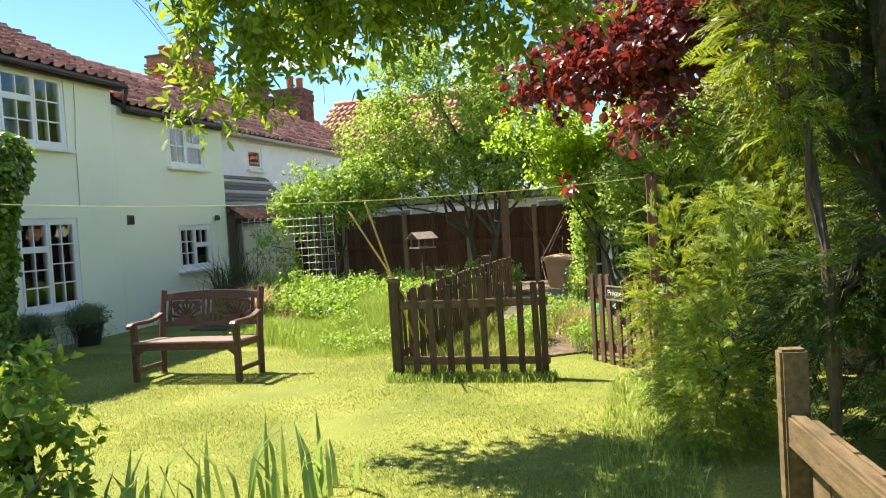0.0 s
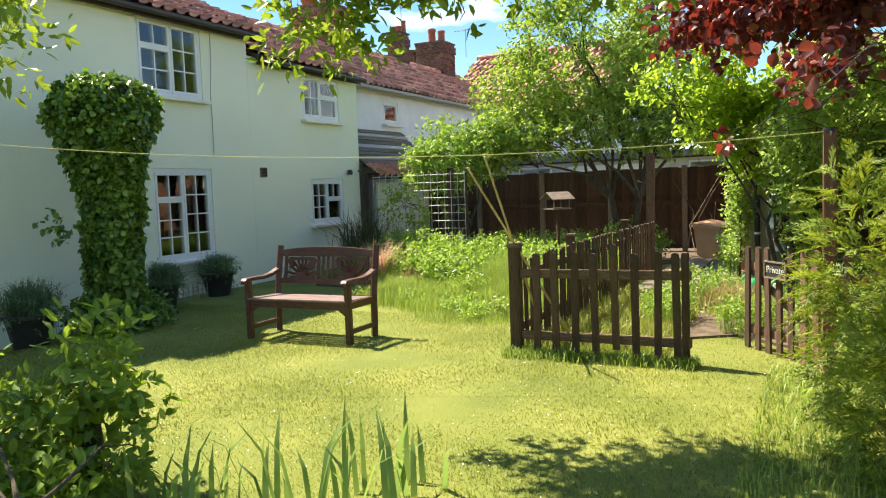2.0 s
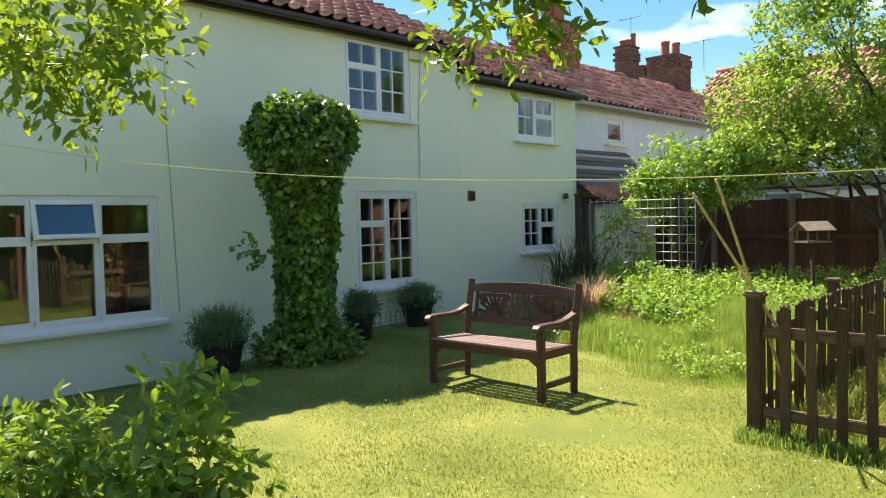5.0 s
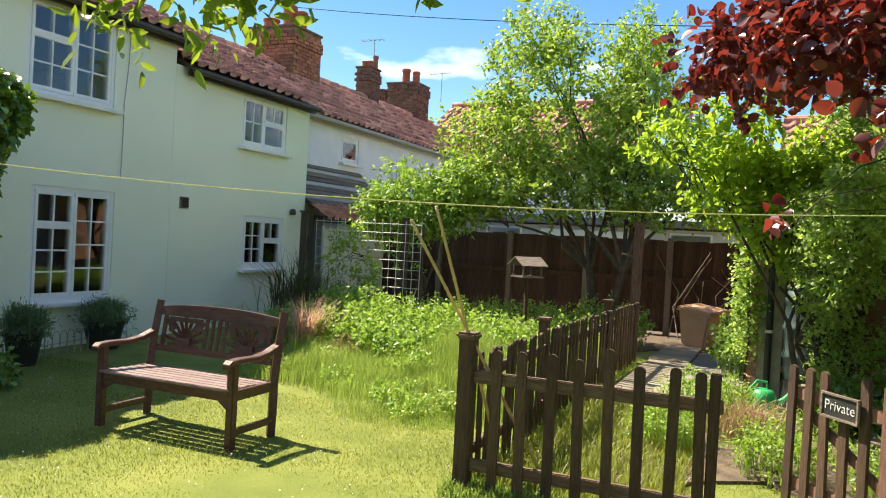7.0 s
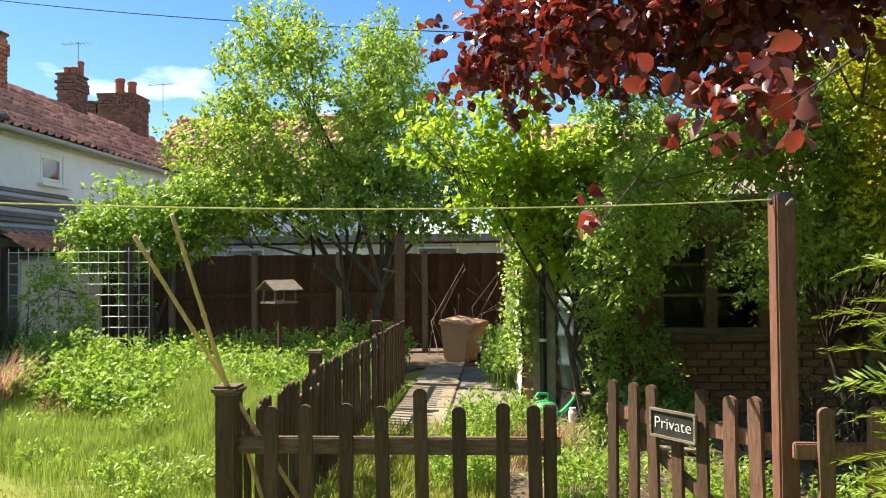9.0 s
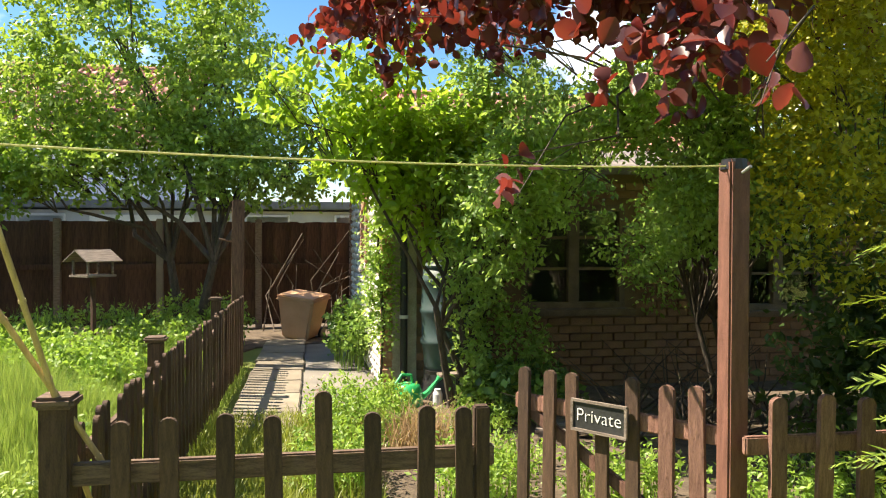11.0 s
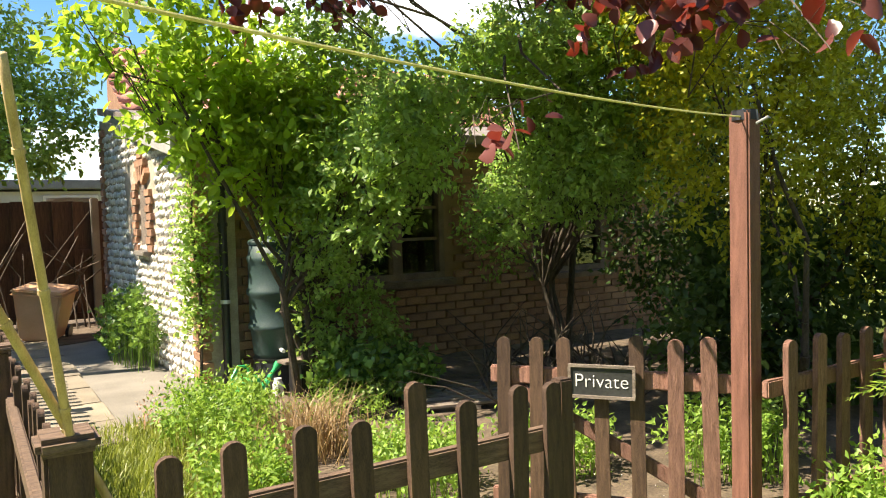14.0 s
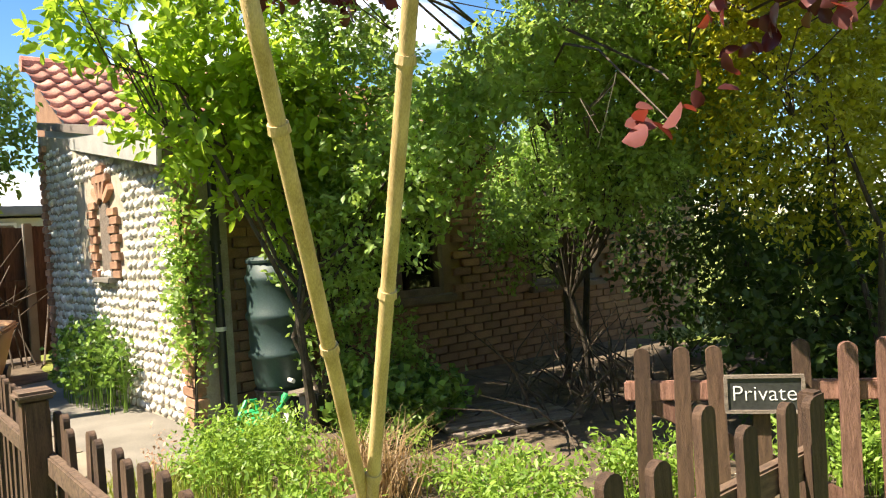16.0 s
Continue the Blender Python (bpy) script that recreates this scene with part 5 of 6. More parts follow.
plant("foreground_shrub", (5.1, 2.45, 0), "dark green garden shrub with a cut woody stem", "shrub",
      [((4.45, 2.2, 0.26), (0.42, 0.28, 0.24), 130), ((5.2, 2.44, 0.62), (0.13, 0.10, 0.20), 42), ((3.85, 2.3, 0.25), (0.38, 0.3, 0.24), 110), ((4.95, 2.3, 0.22), (0.22, 0.16, 0.18), 56), ((5.45, 2.46, 0.26), (0.1, 0.1, 0.16), 12), ((5.3, 2.1, 0.12), (0.2, 0.14, 0.1), 40)],
      L_SHRUB, 13, 0.2, (0.080, 0.036), (), 0.018, fork=0.25, seed=13, fine=True, stems=2, droop=0.15)
stump = thing("tree_stump", 5.12, 2.42, 0, "dark cut tree stem standing among the shrub", "stump")
part("stem", tube([(0, 0, -0.03), (0.01, 0, 0.2), (-0.01, 0.01, 0.42), (0.0, 0.0, 0.52)], [0.085, 0.065, 0.06, 0.056], 10), BARK, stump)
part("cut_face", rod((0, 0, 0.515), (0, 0, 0.524), 0.054, None, 12), TIMBER, stump, "pale sawn top")
plant("boundary_hedge", (6.0, -5.0, 0), "tall mixed green hedge at the end of the garden", "hedge",
      [((x, -5.2, 1.4), (1.5, 0.8, 1.7), 620) for x in (1.0, 3.4, 5.8, 8.2, 10.6)], L_CLIMB, 10, 0.34, (0.10, 0.06), (), 0.09, fork=0.6, seed=14, stems=2)
plant("conifer_hedge", (11.6, -1.0, 0), "tall green conifer hedge beside the gate", "hedge",
      [((11.3, y, 1.6), (0.9, 1.3, 1.9), 700) for y in (-3.4, -1.2, 1.0)], L_CONIFER, 14, 0.34, (0.09, 0.018), (), 0.09, fork=0.6, seed=15, stems=2, fine="frond")


# ---- ivy column ----
def build_ivy():
    rng = np.random.default_rng(31)
    t = thing("ivy_column", 1.2, 5.92, ground_z(1.2, 5.92), "thick glossy ivy grown round a tall post", "ivy")
    part("post", rod((0, 0, 0), (0, 0, 2.55), 0.09, 0.07, 10), BARK, t)
    n = 6600
    z = rng.random(n) ** 0.9 * 2.75
    r = np.interp(z, [0, 0.3, 0.9, 1.6, 2.0, 2.25, 2.5, 2.68, 2.78], [0.24, 0.21, 0.21, 0.25, 0.33, 0.45, 0.49, 0.42, 0.15])
    a = rng.uniform(0, 6.283, n)
    r = r * (0.82 + 0.26 * rng.random(n)) * (1 + 0.12 * np.sin(a * 3 + z * 4) + 0.08 * np.sin(a * 5 - z * 7))
    pts = np.stack([r * np.cos(a), r * np.sin(a), z], 1)
    out = np.stack([np.cos(a), np.sin(a), np.where(z > 2.4, 1.2, 0.1)], 1)
    foliage(rng, "ivy_leaves", pts, unit(out), 4, 0.09, 0.068, 0.064, L_IVY, t, 0.75, 0.8, True)
    m = 18
    z = rng.uniform(1.0, 1.35, m)
    pts = np.stack([-0.2 - 0.2 * rng.random(m), -0.3 - 0.2 * rng.random(m), z], 1)
    foliage(rng, "loose_shoots", pts, unit(pts * np.array((1, 1, 0.05))), 4, 0.12, 0.07, 0.06, L_IVY, t, 0.5, 1.0, True)
    bm = bmesh.new()
    for k in range(7):
        a = k * 0.9
        tube([(0.12 * math.cos(a), 0.12 * math.sin(a), 0), (0.2 * math.cos(a + 0.3), 0.2 * math.sin(a + 0.3), 1.0), (0.25 * math.cos(a + 0.6), 0.25 * math.sin(a + 0.6), 2.1)], [0.03, 0.022, 0.012], 6, bm)
    part("ivy_stems", bm, BARK, t)
    m = 500
    a = rng.uniform(0, 6.283, m)
    rr_ = rng.uniform(0.2, 0.55, m)
    pts = np.stack([rr_ * np.cos(a), rr_ * np.sin(a), rng.uniform(0.02, 0.3, m) * (0.6 - rr_ * 0.6) * 3], 1)
    foliage(rng, "ground_ivy", pts, unit(pts + np.array((0, 0, 0.2))), 4, 0.1, 0.06, 0.05, L_IVY, t, 0.2, 1.0, True)


build_ivy()


# ---- pots along the house ----
def pot_plant(x, y, h, r, spread, tall, label, leaf, seed):
    rng = np.random.default_rng(seed)
    t = thing("plant_pot", x, y, ground_z(x, y), label, "potted plant", group="pots along the house wall")
    part("pot", lathe([(r * 0.68, 0), (r * 0.7, 0.02), (r * 0.96, h * 0.9), (r * 1.06, h * 0.9), (r * 1.06, h), (r * 0.94, h), (r * 0.9, h * 0.86)], 20), BLACKPLASTIC, t)
    part("soil", lathe([(0.01, h * 0.80), (r * 0.9, h * 0.82), (0.02, h * 0.86)], 16), SOIL, t)
    n = 900
    px, py = rng.normal(size=n) * r * 0.35, rng.normal(size=n) * r * 0.35
    v, f = blades(rng, px, py, tall, 0.55 * spread, 0.004, np.full(n, h * 0.84))
    part("foliage", grid_mesh("foliage", v, f, leaf), leaf, t)
    m = 260
    d = unit(rng.normal(size=(m, 3)) * np.array((1, 1, 0.6)) + np.array((0, 0, 0.5)))
    foliage(rng, "leaves", d * np.array((r * 1.25, r * 1.25, tall * 0.7)) * rng.uniform(0.5, 1, (m, 1)) + np.array((0, 0, h)), d, 7, 0.1, 0.05, 0.012, leaf, t, 0.1)


pot_plant(1.0, 4.98, 0.36, 0.25, 1.3, 0.42, "black pot of grey-green lavender on the lawn edge", L_LAVENDER, 1)
pot_plant(0.62, 7.15, 0.34, 0.19, 1.0, 0.36, "black pot of dark leafy herb by the ivy", L_LAVENDER, 2)
pot_plant(0.42, 8.35, 0.34, 0.24, 1.0, 0.34, "black pot of clipped green lavender under the window", L_LAVENDER, 3)

edging = thing("wire_edging", 0.75, 5.2, 0, "low looped wire lawn edging in front of the wall", "edging")
bm = bmesh.new()
for k in range(34):
    y = k * 0.105
    x = 0.0 - 0.42 * k / 34 + 0.35 * (k < 3)
    gz = ground_z(0.75 + x, 5.2 + y)
    tube([(x, y, gz), (x, y, gz + 0.2), (x, y + 0.03, gz + 0.27), (x, y + 0.075, gz + 0.27), (x, y + 0.105, gz + 0.2), (x, y + 0.105, gz)], [0.0035] * 6, 5, bm)
for z in (0.08, 0.16):
    rod((0, 0, z - 0.1), (-0.42, 3.57, z), 0.003, None, 5, bm)
part("hoop_wire", bm, WIRE, edging)

# ---- grasses and beds ----
rg = np.random.default_rng(55)


def meadow(name, label, n, area, height, lean, width, leaf, cat="grass"):
    x, y = area(n)
    z = np.array([ground_z(a, b) for a, b in zip(x, y)])
    h = height(x, y)
    v, f = blades(rg, x, y, h, lean, width, z)
    tagged(new(name, grid_mesh(name, v, f, leaf)), label, cat, kind="stuff")


def lawn_area(n):
    x, y = rg.uniform(0.3, 9.4, n), 1.0 + 7.6 * rg.random(n) ** 1.2
    keep = ~((y > 7.6) & (x < 5.8)) & ~((x > 7.0) & (y > 7.2))
    return x[keep], y[keep]


meadow("lawn_grass", "short mown grass blades on the sunny lawn", 270000, lawn_area, lambda x, y: 0.017 * rg.uniform(0.4, 1.5, len(x)) * (1 + 0.5 * np.sin(x * 2.1 + 1.3 * np.sin(y * 1.7)) * np.sin(y * 2.6)), 1.0, 0.0024, L_LAWN)


def tuft_area(n):
    x = np.concatenate([rg.uniform(5.9, 7.5, n // 2), rg.normal(5.98, 0.05, n // 4), rg.uniform(8.0, 8.6, n // 4)])
    y = np.concatenate([rg.normal(5.95, 0.07, n // 2), rg.uniform(6.0, 12, n // 4), rg.uniform(2.4, 6.0, n // 4)])
    return x, y


meadow("fence_grass", "longer grass tufts along the fence foot", 9000, tuft_area, lambda x, y: rg.uniform(0.04, 0.11, len(x)), 0.7, 0.004, L_GRASS)


def meadow_area(n):
    x, y = rg.uniform(2.4, 5.85, n), rg.uniform(7.1, 11.2, n)
    edge = 7.5 + 0.35 * np.sin(x * 2.2) + np.maximum(0, 4.4 - x) * 0.35
    keep = (y > edge + rg.uniform(-0.35, 0.35, n)) & (np.sin(x * 5.1 + 1.0) * np.sin(y * 4.3) + 0.6 * np.sin(x * 2.3 - y * 3.1) > rg.uniform(-1.9, 0.7, n))
    return x[keep], y[keep]


meadow("meadow_grass", "tall unmown seeding grass in the overgrown bed", 110000, meadow_area, lambda x, y: np.interp(y, [7.2, 8.2, 9.5], [0.07, 0.30, 0.46]) * np.interp(x, [2.4, 3.4, 4.2], [0.55, 0.8, 1.0]) * (0.75 + 0.3 * np.sin(x * 3 + y * 2) + 0.15 * np.sin(x * 9 - y * 7)), 0.4, 0.0022, L_GRASS)
meadow("path_grass", "rough grass between fence and path", 22000, lambda n: (rg.uniform(6.0, 7.2, n), rg.uniform(6.1, 9.6, n)), lambda x, y: rg.uniform(0.03, 0.15, len(x)), 0.7, 0.0035, L_LAWN)


def weed_clump(name, x, y, rx, ry, h, n, leaf, label, seed, size=(0.06, 0.035), per=9, cat="plant"):
    rng = np.random.default_rng(seed)
    t = thing(name, x, y, ground_z(x, y), label, cat)
    a, r = rng.uniform(0, 6.283, n), np.sqrt(rng.random(n))
    hz = h * rng.uniform(0.25, 1.0, n) * (1 - 0.35 * r ** 2)
    pts = np.stack([rx * r * np.cos(a), ry * r * np.sin(a), hz], 1)
    out = unit(np.stack([np.cos(a) * 0.5, np.sin(a) * 0.5, np.ones(n)], 1))
    foliage(rng, "leaves", pts, out, per, 0.16, size[0], size[1], leaf, t, 0.15)
    k = min(n, 160) if h < 1 else 0
    if not k:
        return t
    v, f = blades(rng, pts[:k, 0], pts[:k, 1], h * 0.8, 0.25, 0.004)
    part("undergrowth", grid_mesh("undergrowth", v, f, leaf), leaf, t)
    return t


for i, (x, y, rx, ry, h, n) in enumerate(((2.3, 10.9, 0.8, 0.6, 0.72, 420), (3.3, 10.8, 0.8, 0.7, 0.62, 400), (4.3, 11.0, 0.7, 0.6, 0.5, 320), (1.6, 11.9, 0.6, 0.5, 0.75, 240), (5.1, 12.2, 0.6, 0.6, 0.5, 230), (2.9, 12.3, 0.9, 0.5, 0.6, 260), (2.6, 10.0, 0.6, 0.5, 0.5, 300), (1.9, 10.2, 0.4, 0.4, 0.5, 180), (3.5, 9.9, 0.6, 0.5, 0.45, 260), (4.7, 10.6, 0.6, 0.5, 0.5, 240), (5.3, 13.6, 0.6, 0.5, 0.7, 220), (4.1, 13.0, 0.8, 0.5, 0.6, 240))):
    weed_clump("leafy_perennial", x, y, rx, ry, h, n, L_WEED, "bushy lime-green perennial in the overgrown bed", 60 + i)
for i, (x, y, rx, ry, h, n) in enumerate(((7.15, 8.9, 0.35, 0.45, 0.38, 190), (7.3, 9.3, 0.25, 0.22, 0.2, 110), (6.95, 7.8, 0.22, 0.3, 0.3, 110), (7.95, 8.0, 0.3, 0.3, 0.14, 60), (8.45, 7.25, 0.3, 0.2, 0.3, 120), (8.0, 8.9, 0.3, 0.25, 0.15, 60), (7.7, 7.4, 0.25, 0.25, 0.3, 110), (9.2, 6.7, 0.4, 0.25, 0.4, 160), (8.75, 5.75, 0.25, 0.12, 0.35, 90))):
    weed_clump("leafy_weed", x, y, rx, ry, h, n, L_WEED, "fresh green weeds in the side bed", 80 + i, (0.040, 0.018), 14)
for i, (x, y, rx, h, n) in enumerate(((3.2, 8.9, 0.3, 0.2, 90), (3.9, 8.1, 0.25, 0.14, 70), (4.6, 7.8, 0.3, 0.16, 80), (5.2, 7.7, 0.22, 0.2, 70), (5.5, 8.5, 0.25, 0.3, 90), (4.2, 9.0, 0.3, 0.34, 100), (3.0, 8.2, 0.2, 0.1, 50), (5.0, 9.6, 0.35, 0.4, 110), (4.85, 7.45, 0.2, 0.1, 50))):
    weed_clump("meadow_weed", x, y, rx * 0.8, rx * 0.6, h * 0.8, n // 2, L_WEED if i % 3 else L_GRASS, "low leafy weeds at the meadow edge", 160 + i, (0.05, 0.022))
weed_clump("ivy_patch", 8.45, 9.35, 0.45, 0.4, 0.35, 300, L_IVY, "dark ivy round the climber's foot", 95, (0.065, 0.06), 6, "ivy")
weed_clump("ivy_patch", 7.22, 12.3, 0.2, 0.8, 0.7, 260, L_IVY, "ivy creeping up the flint wall", 96, (0.06, 0.05), 6, "ivy")
ivyc = weed_clump("corner_ivy", 7.40, 10.38, 0.12, 0.12, 2.1, 330, L_CLIMB, "variegated ivy climbing the outbuilding corner", 97, (0.045, 0.035), 6, "ivy")
part("ivy_stem", tube([(0, 0, 0), (0.03, -0.02, 0.7), (-0.02, 0.02, 1.4), (0.02, 0, 2.0)], [0.022, 0.018, 0.013, 0.007], 7), BARK, ivyc)


def sword_clump(name, x, y, n, h, w, leaf, label, lean, seed, cat="plant", spread=0.12):
    rng = np.random.default_rng(seed)
    t = thing(name, x, y, ground_z(x, y), label, cat)
    v, f = blades(rng, rng.normal(size=n) * spread, rng.normal(size=n) * spread, h, lean, w)
    part("leaves", grid_mesh("leaves", v, f, leaf), leaf, t)


for i, (x, y) in enumerate(((6.35, 2.75), (6.0, 2.55), (6.6, 2.95), (5.75, 2.3))):
    sword_clump("iris_clump", x, y, 13, 0.44, 0.016, L_IRIS, "green sword-leaved iris clump at the lawn edge", 0.6, 120 + i)
sword_clump("dark_grass_clump", 1.15, 11.25, 300, 1.2, 0.009, L_DARK, "dark arching strap-leaved plant at the house corner", 0.65, 130, spread=0.2)
sword_clump("dark_grass_clump", 0.6, 10.5, 90, 0.45, 0.006, L_LAVENDER, "grey-green clump at the wall foot", 0.8, 131, spread=0.25)
sword_clump("pink_grass_clump", 2.45, 9.55, 420, 0.74, 0.0035, L_PINK, "feathery pink grass plume in the bed", 0.75, 132, spread=0.06)
sword_clump("dead_grass_clump", 7.5, 8.3, 420, 0.42, 0.004, L_DEAD, "dry straw-coloured grass clump by the path", 0.9, 133, spread=0.12)
for i, (x, y) in enumerate(((3.3, 12.4), (3.8, 12.5), (4.6, 12.7), (3.0, 12.0))):
    sword_clump("bulb_leaf_clump", x, y, 70, 0.7, 0.007, L_IVY, "blue-green upright bulb leaves in the bed", 0.4, 140 + i, spread=0.16)


def flecks(n):
    """Small pale clover heads scattered on the lawn."""
    x, y = lawn_area(n)
    base = np.stack([x, y, np.full(len(x), 0.028)], 1)
    al = unit(rg.normal(size=(len(x), 3)) * np.array((1, 1, 0.3)))
    up = np.tile(np.array((0, 0, 1.0)), (len(x), 1))
    s = rg.uniform(0.006, 0.014, len(x))
    tagged(new("clover_flowers", leaf_mesh("clover_flowers", base, al, up, s, s * 0.8, SIGNWHITE)), "small white clover heads and pale litter on the lawn", "flowers", kind="stuff")


flecks(2400)


# ---- small things ----
def build_bird_table():
    t = thing("bird_table", 4.45, 12.0, 0, "weathered wooden bird table with a pitched roof", "bird table", 52)
    part("post", box((0, 0, 0.52), (0.045, 0.045, 1.04), bev=0.004), FENCEWOOD, t)
    part("tray", box((0, 0, 1.05), (0.36, 0.30, 0.025), bev=0.004), TIMBER, t)
    for x in (-0.15, 0.15):
        for y in (-0.12, 0.12):
            part("pillar", box((x, y, 1.14), (0.02, 0.02, 0.16)), TIMBER, t)
    for s in (-1, 1):
        part("roof_panel", box((0, s * 0.095, 1.265), (0.44, 0.24, 0.015), (-s * 32, 0, 0), 0.003), TIMBER, t)
    for a in (0, 90, 180, 270):
        part("foot", box((0.12 * math.cos(radians(a)), 0.12 * math.sin(radians(a)), 0.06), (0.26, 0.04, 0.04), (0, 20, a), 0.004), TIMBER, t)


build_bird_table()


def build_trellis():
    t = thing("wire_trellis", 1.93, 11.9, 0, "square wire mesh trellis on timber posts", "trellis")
    for x, h in ((0.62, 1.8), (0.92, 1.72)):
        part("post", box((x, 0, h / 2), (0.09 if x < 0.9 else 0.03, 0.09 if x < 0.9 else 0.03, h), bev=0.006), PICKET, t)
    for i in range(11):
        z = 0.35 + i * 0.135
        part("wire", rod((-0.92, -0.05, z), (0.92, -0.05, z), 0.005, None, 5), PALEWIRE, t)
    for i in range(15):
        x = -0.92 + i * 0.131
        part("wire", rod((x, -0.056, 0.3), (x, -0.056, 1.75), 0.005, None, 5), PALEWIRE, t)


build_trellis()


def build_lean_to():
    t = thing("lean_to_porch", -0.3, 14.5, 0, "old lean-to porch with weathered boards and clay tile edge", "porch")
    part("roof", box((0.0, 0.0, 2.36), (1.17, 3.0, 0.03), (0, 45, 0), 0.006), GUTTER, t)
    for i in range(9):
        part("roof_board", box((-0.38 + i * 0.09, 0.0, 2.79 - i * 0.09), (0.155, 3.02, 0.022), (0, 34 + rf.uniform(-4, 4), rf.uniform(-1, 1)), 0.003), PALEBOARD if i % 3 == 1 else TIMBER, t)
    for i in range(2):
        for k in range(13):
            q = part("pantile", TILE_ME, PANTILE, t)
            q.matrix_basis = pose(0.42 + i * 0.17, -1.4 + k * 0.225, 1.98 - i * 0.11, 0, 33, rf.uniform(-2, 2))
    part("front_beam", box((0.40, 0.0, 1.76), (0.08, 2.9, 0.12), bev=0.006), GUTTER, t)
    for y in (-1.4, 1.4):
        part("post", box((0.40, y, 0.85), (0.09, 0.09, 1.70), bev=0.006), GUTTER, t)
    part("front_panel", box((0.36, 0.2, 0.82), (0.05, 2.4, 1.64), bev=0.004), RENDER, t)


build_lean_to()
cpost = thing("corner_post", 0.83, 11.75, 0, "thin dark timber post at the cottage corner", "post")
part("shaft", box((0, 0, 0.91), (0.075, 0.075, 1.82), (0, 0, 5), 0.006), GUTTER, cpost)
part("cap", box((0, 0, 1.83), (0.11, 0.11, 0.03), bev=0.006), GUTTER, cpost)


def build_bin():
    t = thing("wheelie_bin", 6.58, 14.40, 0.0, "tilted brown plastic wheelie bin against rubble", "bin", -22)
    lean = pose(0, 0, 0.0, 3, 7, 0) @ Matrix.Diagonal((0.95, 0.95, 0.86, 1))
    bm = bmesh.new()
    lo, hi = (0.20, 0.23, 0.05), (0.28, 0.33, 0.72)
    a = [bm.verts.new((sx * lo[0], sy * lo[1], lo[2])) for sx, sy in ((-1, -1), (1, -1), (1, 1), (-1, 1))]
    b = [bm.verts.new((sx * hi[0], sy * hi[1], hi[2])) for sx, sy in ((-1, -1), (1, -1), (1, 1), (-1, 1))]
    bm.faces.new(a[::-1])
    bm.faces.new(b)
    for i in range(4):
        bm.faces.new((a[i], a[(i + 1) % 4], b[(i + 1) % 4], b[i]))
    bmesh.ops.bevel(bm, geom=bm.edges[:], offset=0.03, segments=3, affect="EDGES")
    body = part("body", bm, BINBROWN, t)
    lid = part("lid", box((0, 0, 0.745), (0.60, 0.70, 0.05), (0, 0, 0), 0.02), BINBROWN, t)
    rim = part("rim", box((0, 0, 0.70), (0.595, 0.69, 0.03), bev=0.01), BINBROWN, t)
    ws = [part("wheel", rod((sx, 0.27, 0.1), (sx + 0.04, 0.27, 0.1), 0.1, None, 20), BLACKPLASTIC, t) for sx in (-0.25, 0.21)]
    h = part("handle", rod((-0.22, 0.38, 0.74), (0.22, 0.38, 0.74), 0.016, None, 10), BINBROWN, t)
    for q in (body, lid, rim, h, *ws):
        q.matrix_basis = lean


build_bin()


def build_butt():
    t = thing("water_butt", 7.98, 10.15, 0, "dark green ribbed plastic water butt on a black stand", "water butt")
    part("stand", lathe([(0.22, 0), (0.24, 0.02), (0.2, 0.25), (0.21, 0.28)], 20), BLACKPLASTIC, t)
    prof = [(0.185, 0.28), (0.2, 0.32), (0.215, 0.5), (0.235, 0.52), (0.235, 0.55), (0.22, 0.57), (0.225, 0.78), (0.24, 0.80), (0.24, 0.83), (0.225, 0.85), (0.22, 1.05), (0.23, 1.07), (0.23, 1.10), (0.215, 1.12), (0.205, 1.2)]
    part("barrel", lathe(prof, 28), BUTT, t, smooth=True)
    part("lid", lathe([(0.215, 1.2), (0.22, 1.22), (0.2, 1.24), (0.06, 1.26), (0.05, 1.28)], 24), BUTT, t)
    part("tap", rod((-0.05, -0.2, 0.36), (-0.06, -0.28, 0.36), 0.016, None, 8), WHITEPLASTIC, t)


build_butt()
stand = thing("plank_shelf", 8.05, 9.78, 0, "low black crate with a pale plank on top", "shelf", 8)
part("crate", box((0.06, 0.02, 0.14), (0.26, 0.22, 0.28), bev=0.01), BLACKPLASTIC, stand)
part("plank", box((0, 0, 0.295), (0.4, 0.14, 0.025), bev=0.005), TIMBER, stand)
jug = thing("white_jug", 7.86, 9.86, 0, "small white plastic jug beside the water butt", "jug")
part("body", lathe([(0.038, 0), (0.042, 0.01), (0.042, 0.11), (0.03, 0.14), (0.03, 0.155)], 16), WHITEPLASTIC, jug)


def build_can():
    t = thing("watering_can", 7.60, 9.86, 0, "bright green plastic watering can on the ground", "watering can", 20)
    part("body", lathe([(0.12, 0), (0.13, 0.02), (0.125, 0.14), (0.10, 0.2), (0.06, 0.215)], 20), GREENCAN, t, smooth=True)
    part("spout", tube([(0.1, 0, 0.05), (0.2, 0, 0.12), (0.3, 0, 0.22)], [0.03, 0.022, 0.015], 10), GREENCAN, t)
    part("rose", rod((0.29, 0, 0.21), (0.33, 0, 0.25), 0.018, 0.035, 12), GREENCAN, t)
    part("handle", tube([(0.05, 0, 0.2), (0.03, 0, 0.28), (-0.06, 0, 0.29), (-0.13, 0, 0.2), (-0.125, 0, 0.1)], [0.014] * 5, 8), GREENCAN, t)


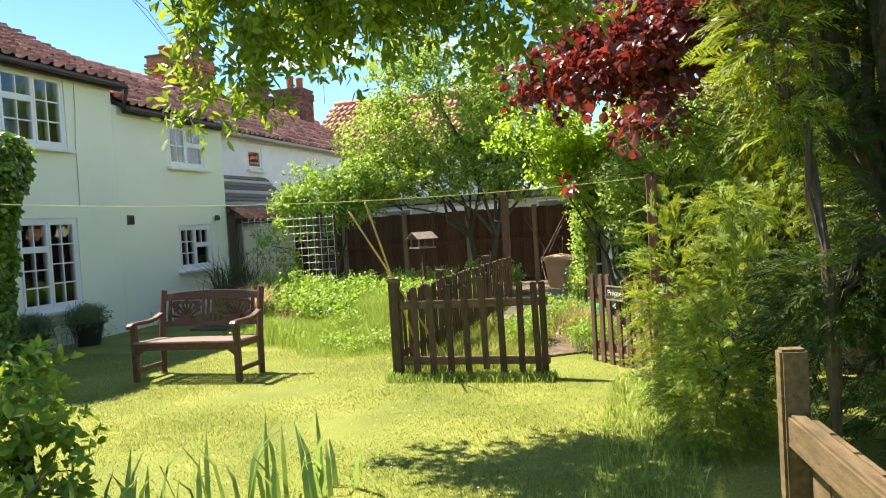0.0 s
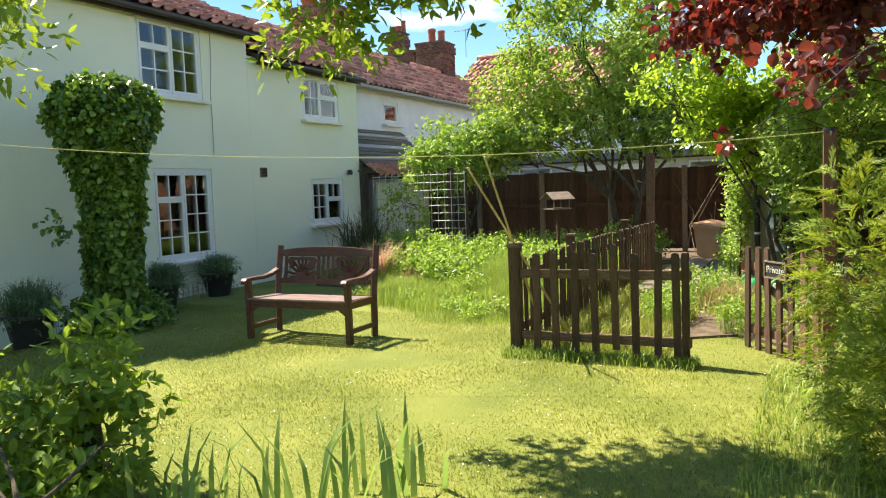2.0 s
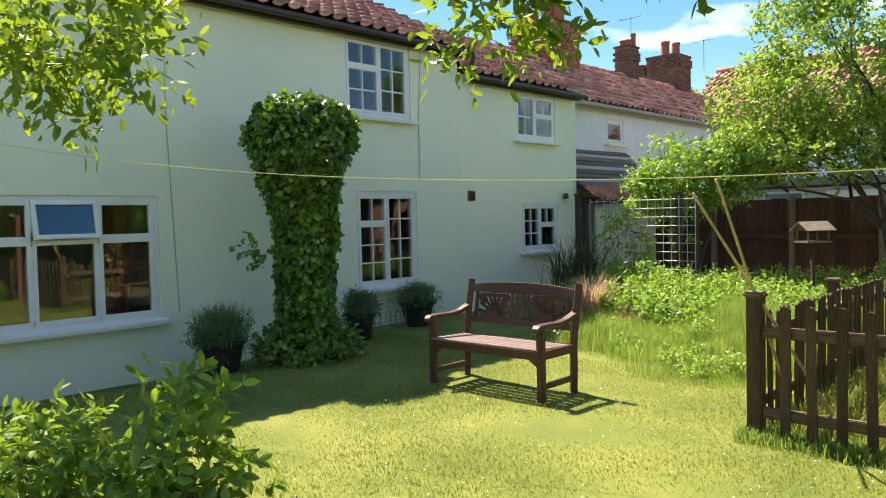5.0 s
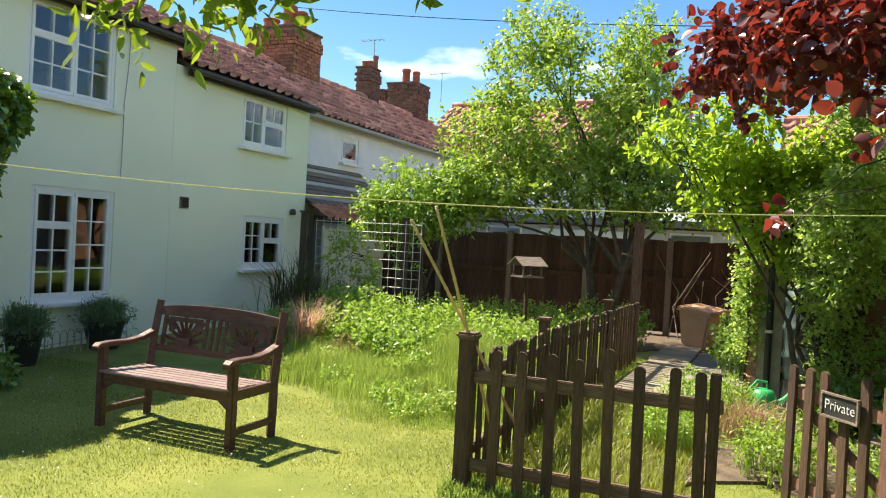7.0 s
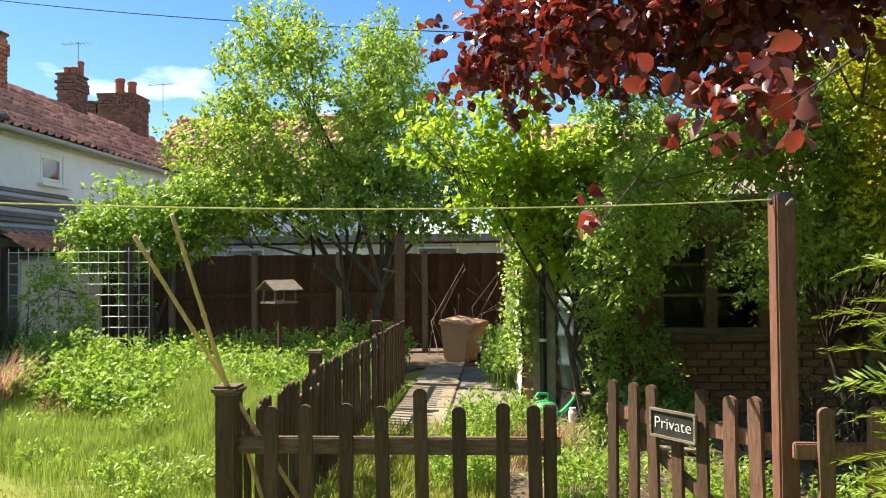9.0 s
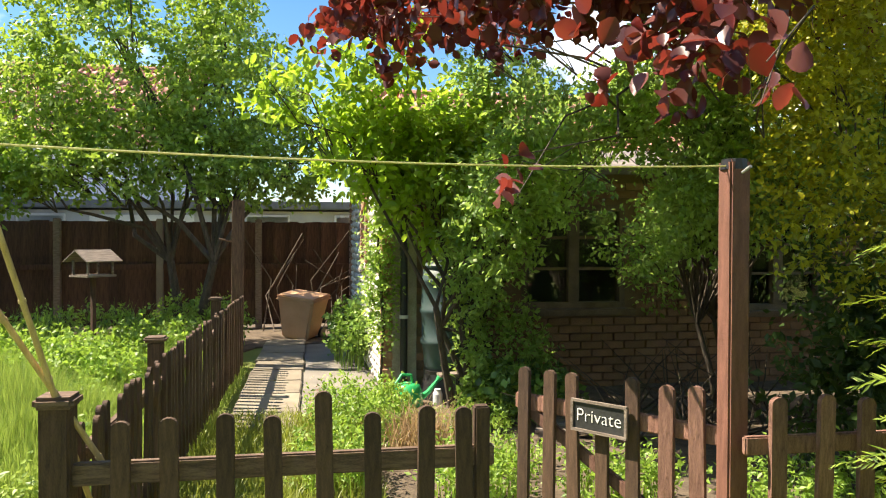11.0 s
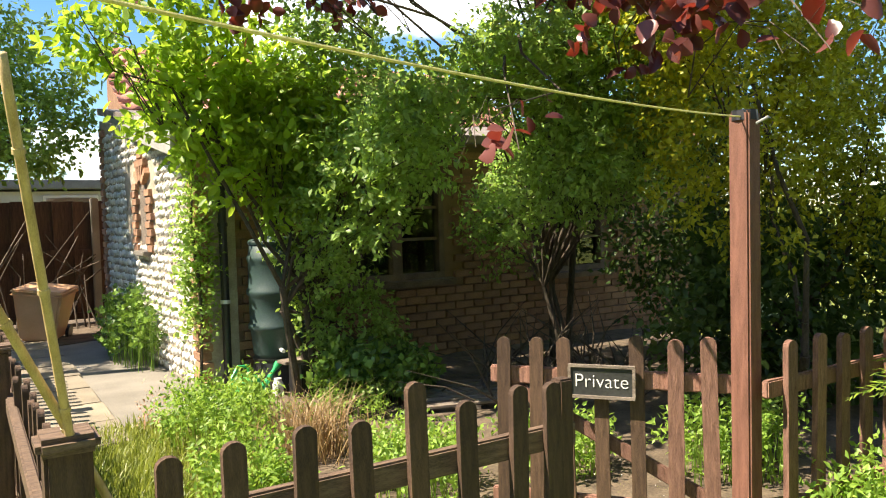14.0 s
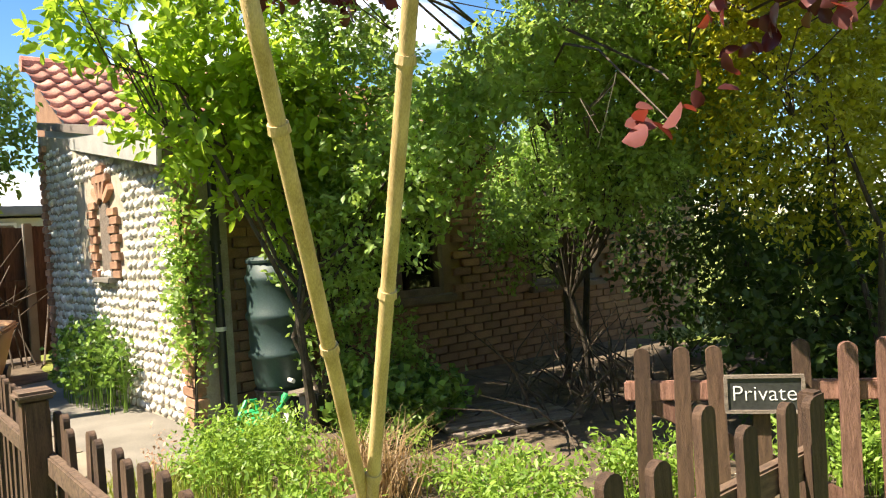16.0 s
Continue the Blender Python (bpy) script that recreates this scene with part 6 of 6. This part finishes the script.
build_can()
pallet = thing("timber_pallet", 8.95, 8.9, 0, "grey weathered boards lying on the soil", "pallet", -20)
for i in range(6):
    part("plank", box((0, -0.35 + i * 0.13, 0.07), (0.9, 0.09, 0.018), (0, rf.uniform(-1, 1), rf.uniform(-2, 2)), 0.003), TIMBER, pallet)
for x in (-0.38, 0, 0.38):
    part("bearer", box((x, 0, 0.03), (0.08, 0.8, 0.055), bev=0.004), TIMBER, pallet)
twigs = thing("brushwood_pile", 9.75, 8.75, 0, "heap of dry brown brushwood on the bed", "brushwood")
rt = np.random.default_rng(77)
for k in range(80):
    p = Vector((rt.normal() * 0.4, rt.normal() * 0.3, 0.02))
    q_ = p + Vector((rt.normal() * 0.45, rt.normal() * 0.35, rt.uniform(0.1, 0.75)))
    part("stick", tube([p, p.lerp(q_, 0.5) + Vector((rt.normal() * 0.05, rt.normal() * 0.05, 0.05)), q_], [0.009, 0.006, 0.002], 4), BARK, twigs)

canes = thing("stick_bundle", 6.75, 15.35, 0, "old sticks and canes leaning on the back fence", "sticks")
rs = np.random.default_rng(91)
for k in range(16):
    x0 = rs.uniform(-0.9, 0.75)
    part("stick", tube([(x0, rs.uniform(-0.25, 0.05), 0.02), (x0 + rs.normal() * 0.2, 0.16, rs.uniform(0.5, 0.8)), (x0 + rs.normal() * 0.45, 0.32, rs.uniform(0.9, 1.6))], [0.012, 0.010, 0.006], 5), BARK if k % 3 else TIMBER, canes)
weed_clump("pink_flower_clump", 6.83, 9.4, 0.07, 0.07, 0.26, 16, L_PINK, "small pink valerian flowers at the path edge", 171, (0.02, 0.014), 8, "flowers")
weed_clump("bronze_leaf_clump", 3.04, 9.45, 0.16, 0.12, 0.24, 40, L_DEAD, "rusty bronze leaved perennial at the bed edge", 172, (0.04, 0.018), 8)

# wall fittings
vent = thing("wall_vent", 0.0, 10.0, 1.83, "small brown louvred vent on the green wall", "vent")
part("frame", box((0.012, 0, 0), (0.03, 0.16, 0.16), bev=0.005), TIMBER, vent)
for k in range(4):
    part("slat", box((0.03, 0, -0.05 + k * 0.034), (0.016, 0.13, 0.022), (0, 30, 0)), GUTTER, vent)
lamp = thing("wall_lamp", 0.05, 12.55, 1.84, "small round dark outdoor light on the wall", "wall lamp")
part("bulkhead", lathe([(0.05, 0), (0.05, 0.06), (0.035, 0.1)], 14, at=(0, 0, -0.05)), GUTTER, lamp)
cable = thing("wall_cable", 0.012, 8.86, 2.2, "thin cable running down the rendered wall", "cable")
part("wire", tube([(0, 0, -0.15), (0, 0.01, 0.4), (0, 0.005, 0.8), (0, 0.05, 1.3), (0, 0.06, 1.72)], [0.006] * 5, 5), BOARD, cable)
cable = thing("wall_cable", 0.012, 5.0, 1.2, "thin cable running down beside the wide window", "cable")
part("wire", tube([(0, 0.06, -0.7), (0, 0.02, 0.4), (0, -0.02, 1.5), (0, 0.0, 2.72)], [0.006] * 4, 5), BOARD, cable)
oc = thing("overhead_cable", -2.75, 16.0, 6.6, "black overhead cable crossing the sky", "cable")
a, b = Vector((0, 0, 0)), Vector((16.0, -4.0, -2.5))
part("wire", tube([a.lerp(b, i / 20) + Vector((0, 0, -0.25 * 4 * i / 20 * (1 - i / 20))) for i in range(21)], [0.008] * 21, 5), BLACKPLASTIC, oc)
for cx, cy, cz in ((-2.75, 19.9, 6.6), (-2.0, 22.8, 6.3)):
    ae = thing("tv_aerial", cx, cy, cz - 0.9, "thin rooftop television aerial on a chimney", "aerial")
    part("mast", rod((0, 0, 0.3), (0, 0, 1.2), 0.01, None, 6), WIRE, ae)
    part("boom", rod((-0.4, 0, 1.15), (0.3, 0, 1.18), 0.008, None, 6), WIRE, ae)
    for k in range(6):
        part("element", rod((-0.36 + k * 0.12, -0.12, 1.165), (-0.36 + k * 0.12, 0.12, 1.165), 0.005, None, 5), WIRE, ae)

# curtains behind the wide window
for y in (4.55, 2.55):
    cur = thing("curtain", -0.4, y, 0.35, "red curtain drawn to the side of the window", "curtain")
    bm = bmesh.new()
    prev = None
    for i in range(15):
        u = i / 14
        yy = (-0.22 + 0.44 * u)
        ring = [bm.verts.new((0.035 * math.sin(u * 22), yy * sc_, zz)) for sc_, zz in ((0.75, 0.0), (0.6, 0.6), (1.0, 1.5))]
        if prev:
            bm.faces.new((prev[0], ring[0], ring[1], prev[1]))
            bm.faces.new((prev[1], ring[1], ring[2], prev[2]))
        prev = ring
    part("cloth", bm, CURTAIN, cur, smooth=True)

# open gate by the conifer
og = thing("open_gate", 8.685, 1.02, 0, "weathered open timber gate beside the conifer", "gate", math.degrees(math.atan2(-0.55, 0.07)))
part("hinge_stile", box((0, 0, 0.565), (0.045, 0.06, 1.13), bev=0.006), GATEWOOD, og)
part("end_stile", box((0.56, 0, 0.54), (0.07, 0.045, 1.04), bev=0.006), GATEWOOD, og)
for z in (0.18, 0.95):
    part("rail", box((0.28, 0, z), (0.56, 0.04, 0.075), bev=0.006), GATEWOOD, og)
for k in range(4):
    part("board", box((0.09 + k * 0.125, 0.03, 0.55), (0.115, 0.018, 0.86), bev=0.003), GATEWOOD, og)
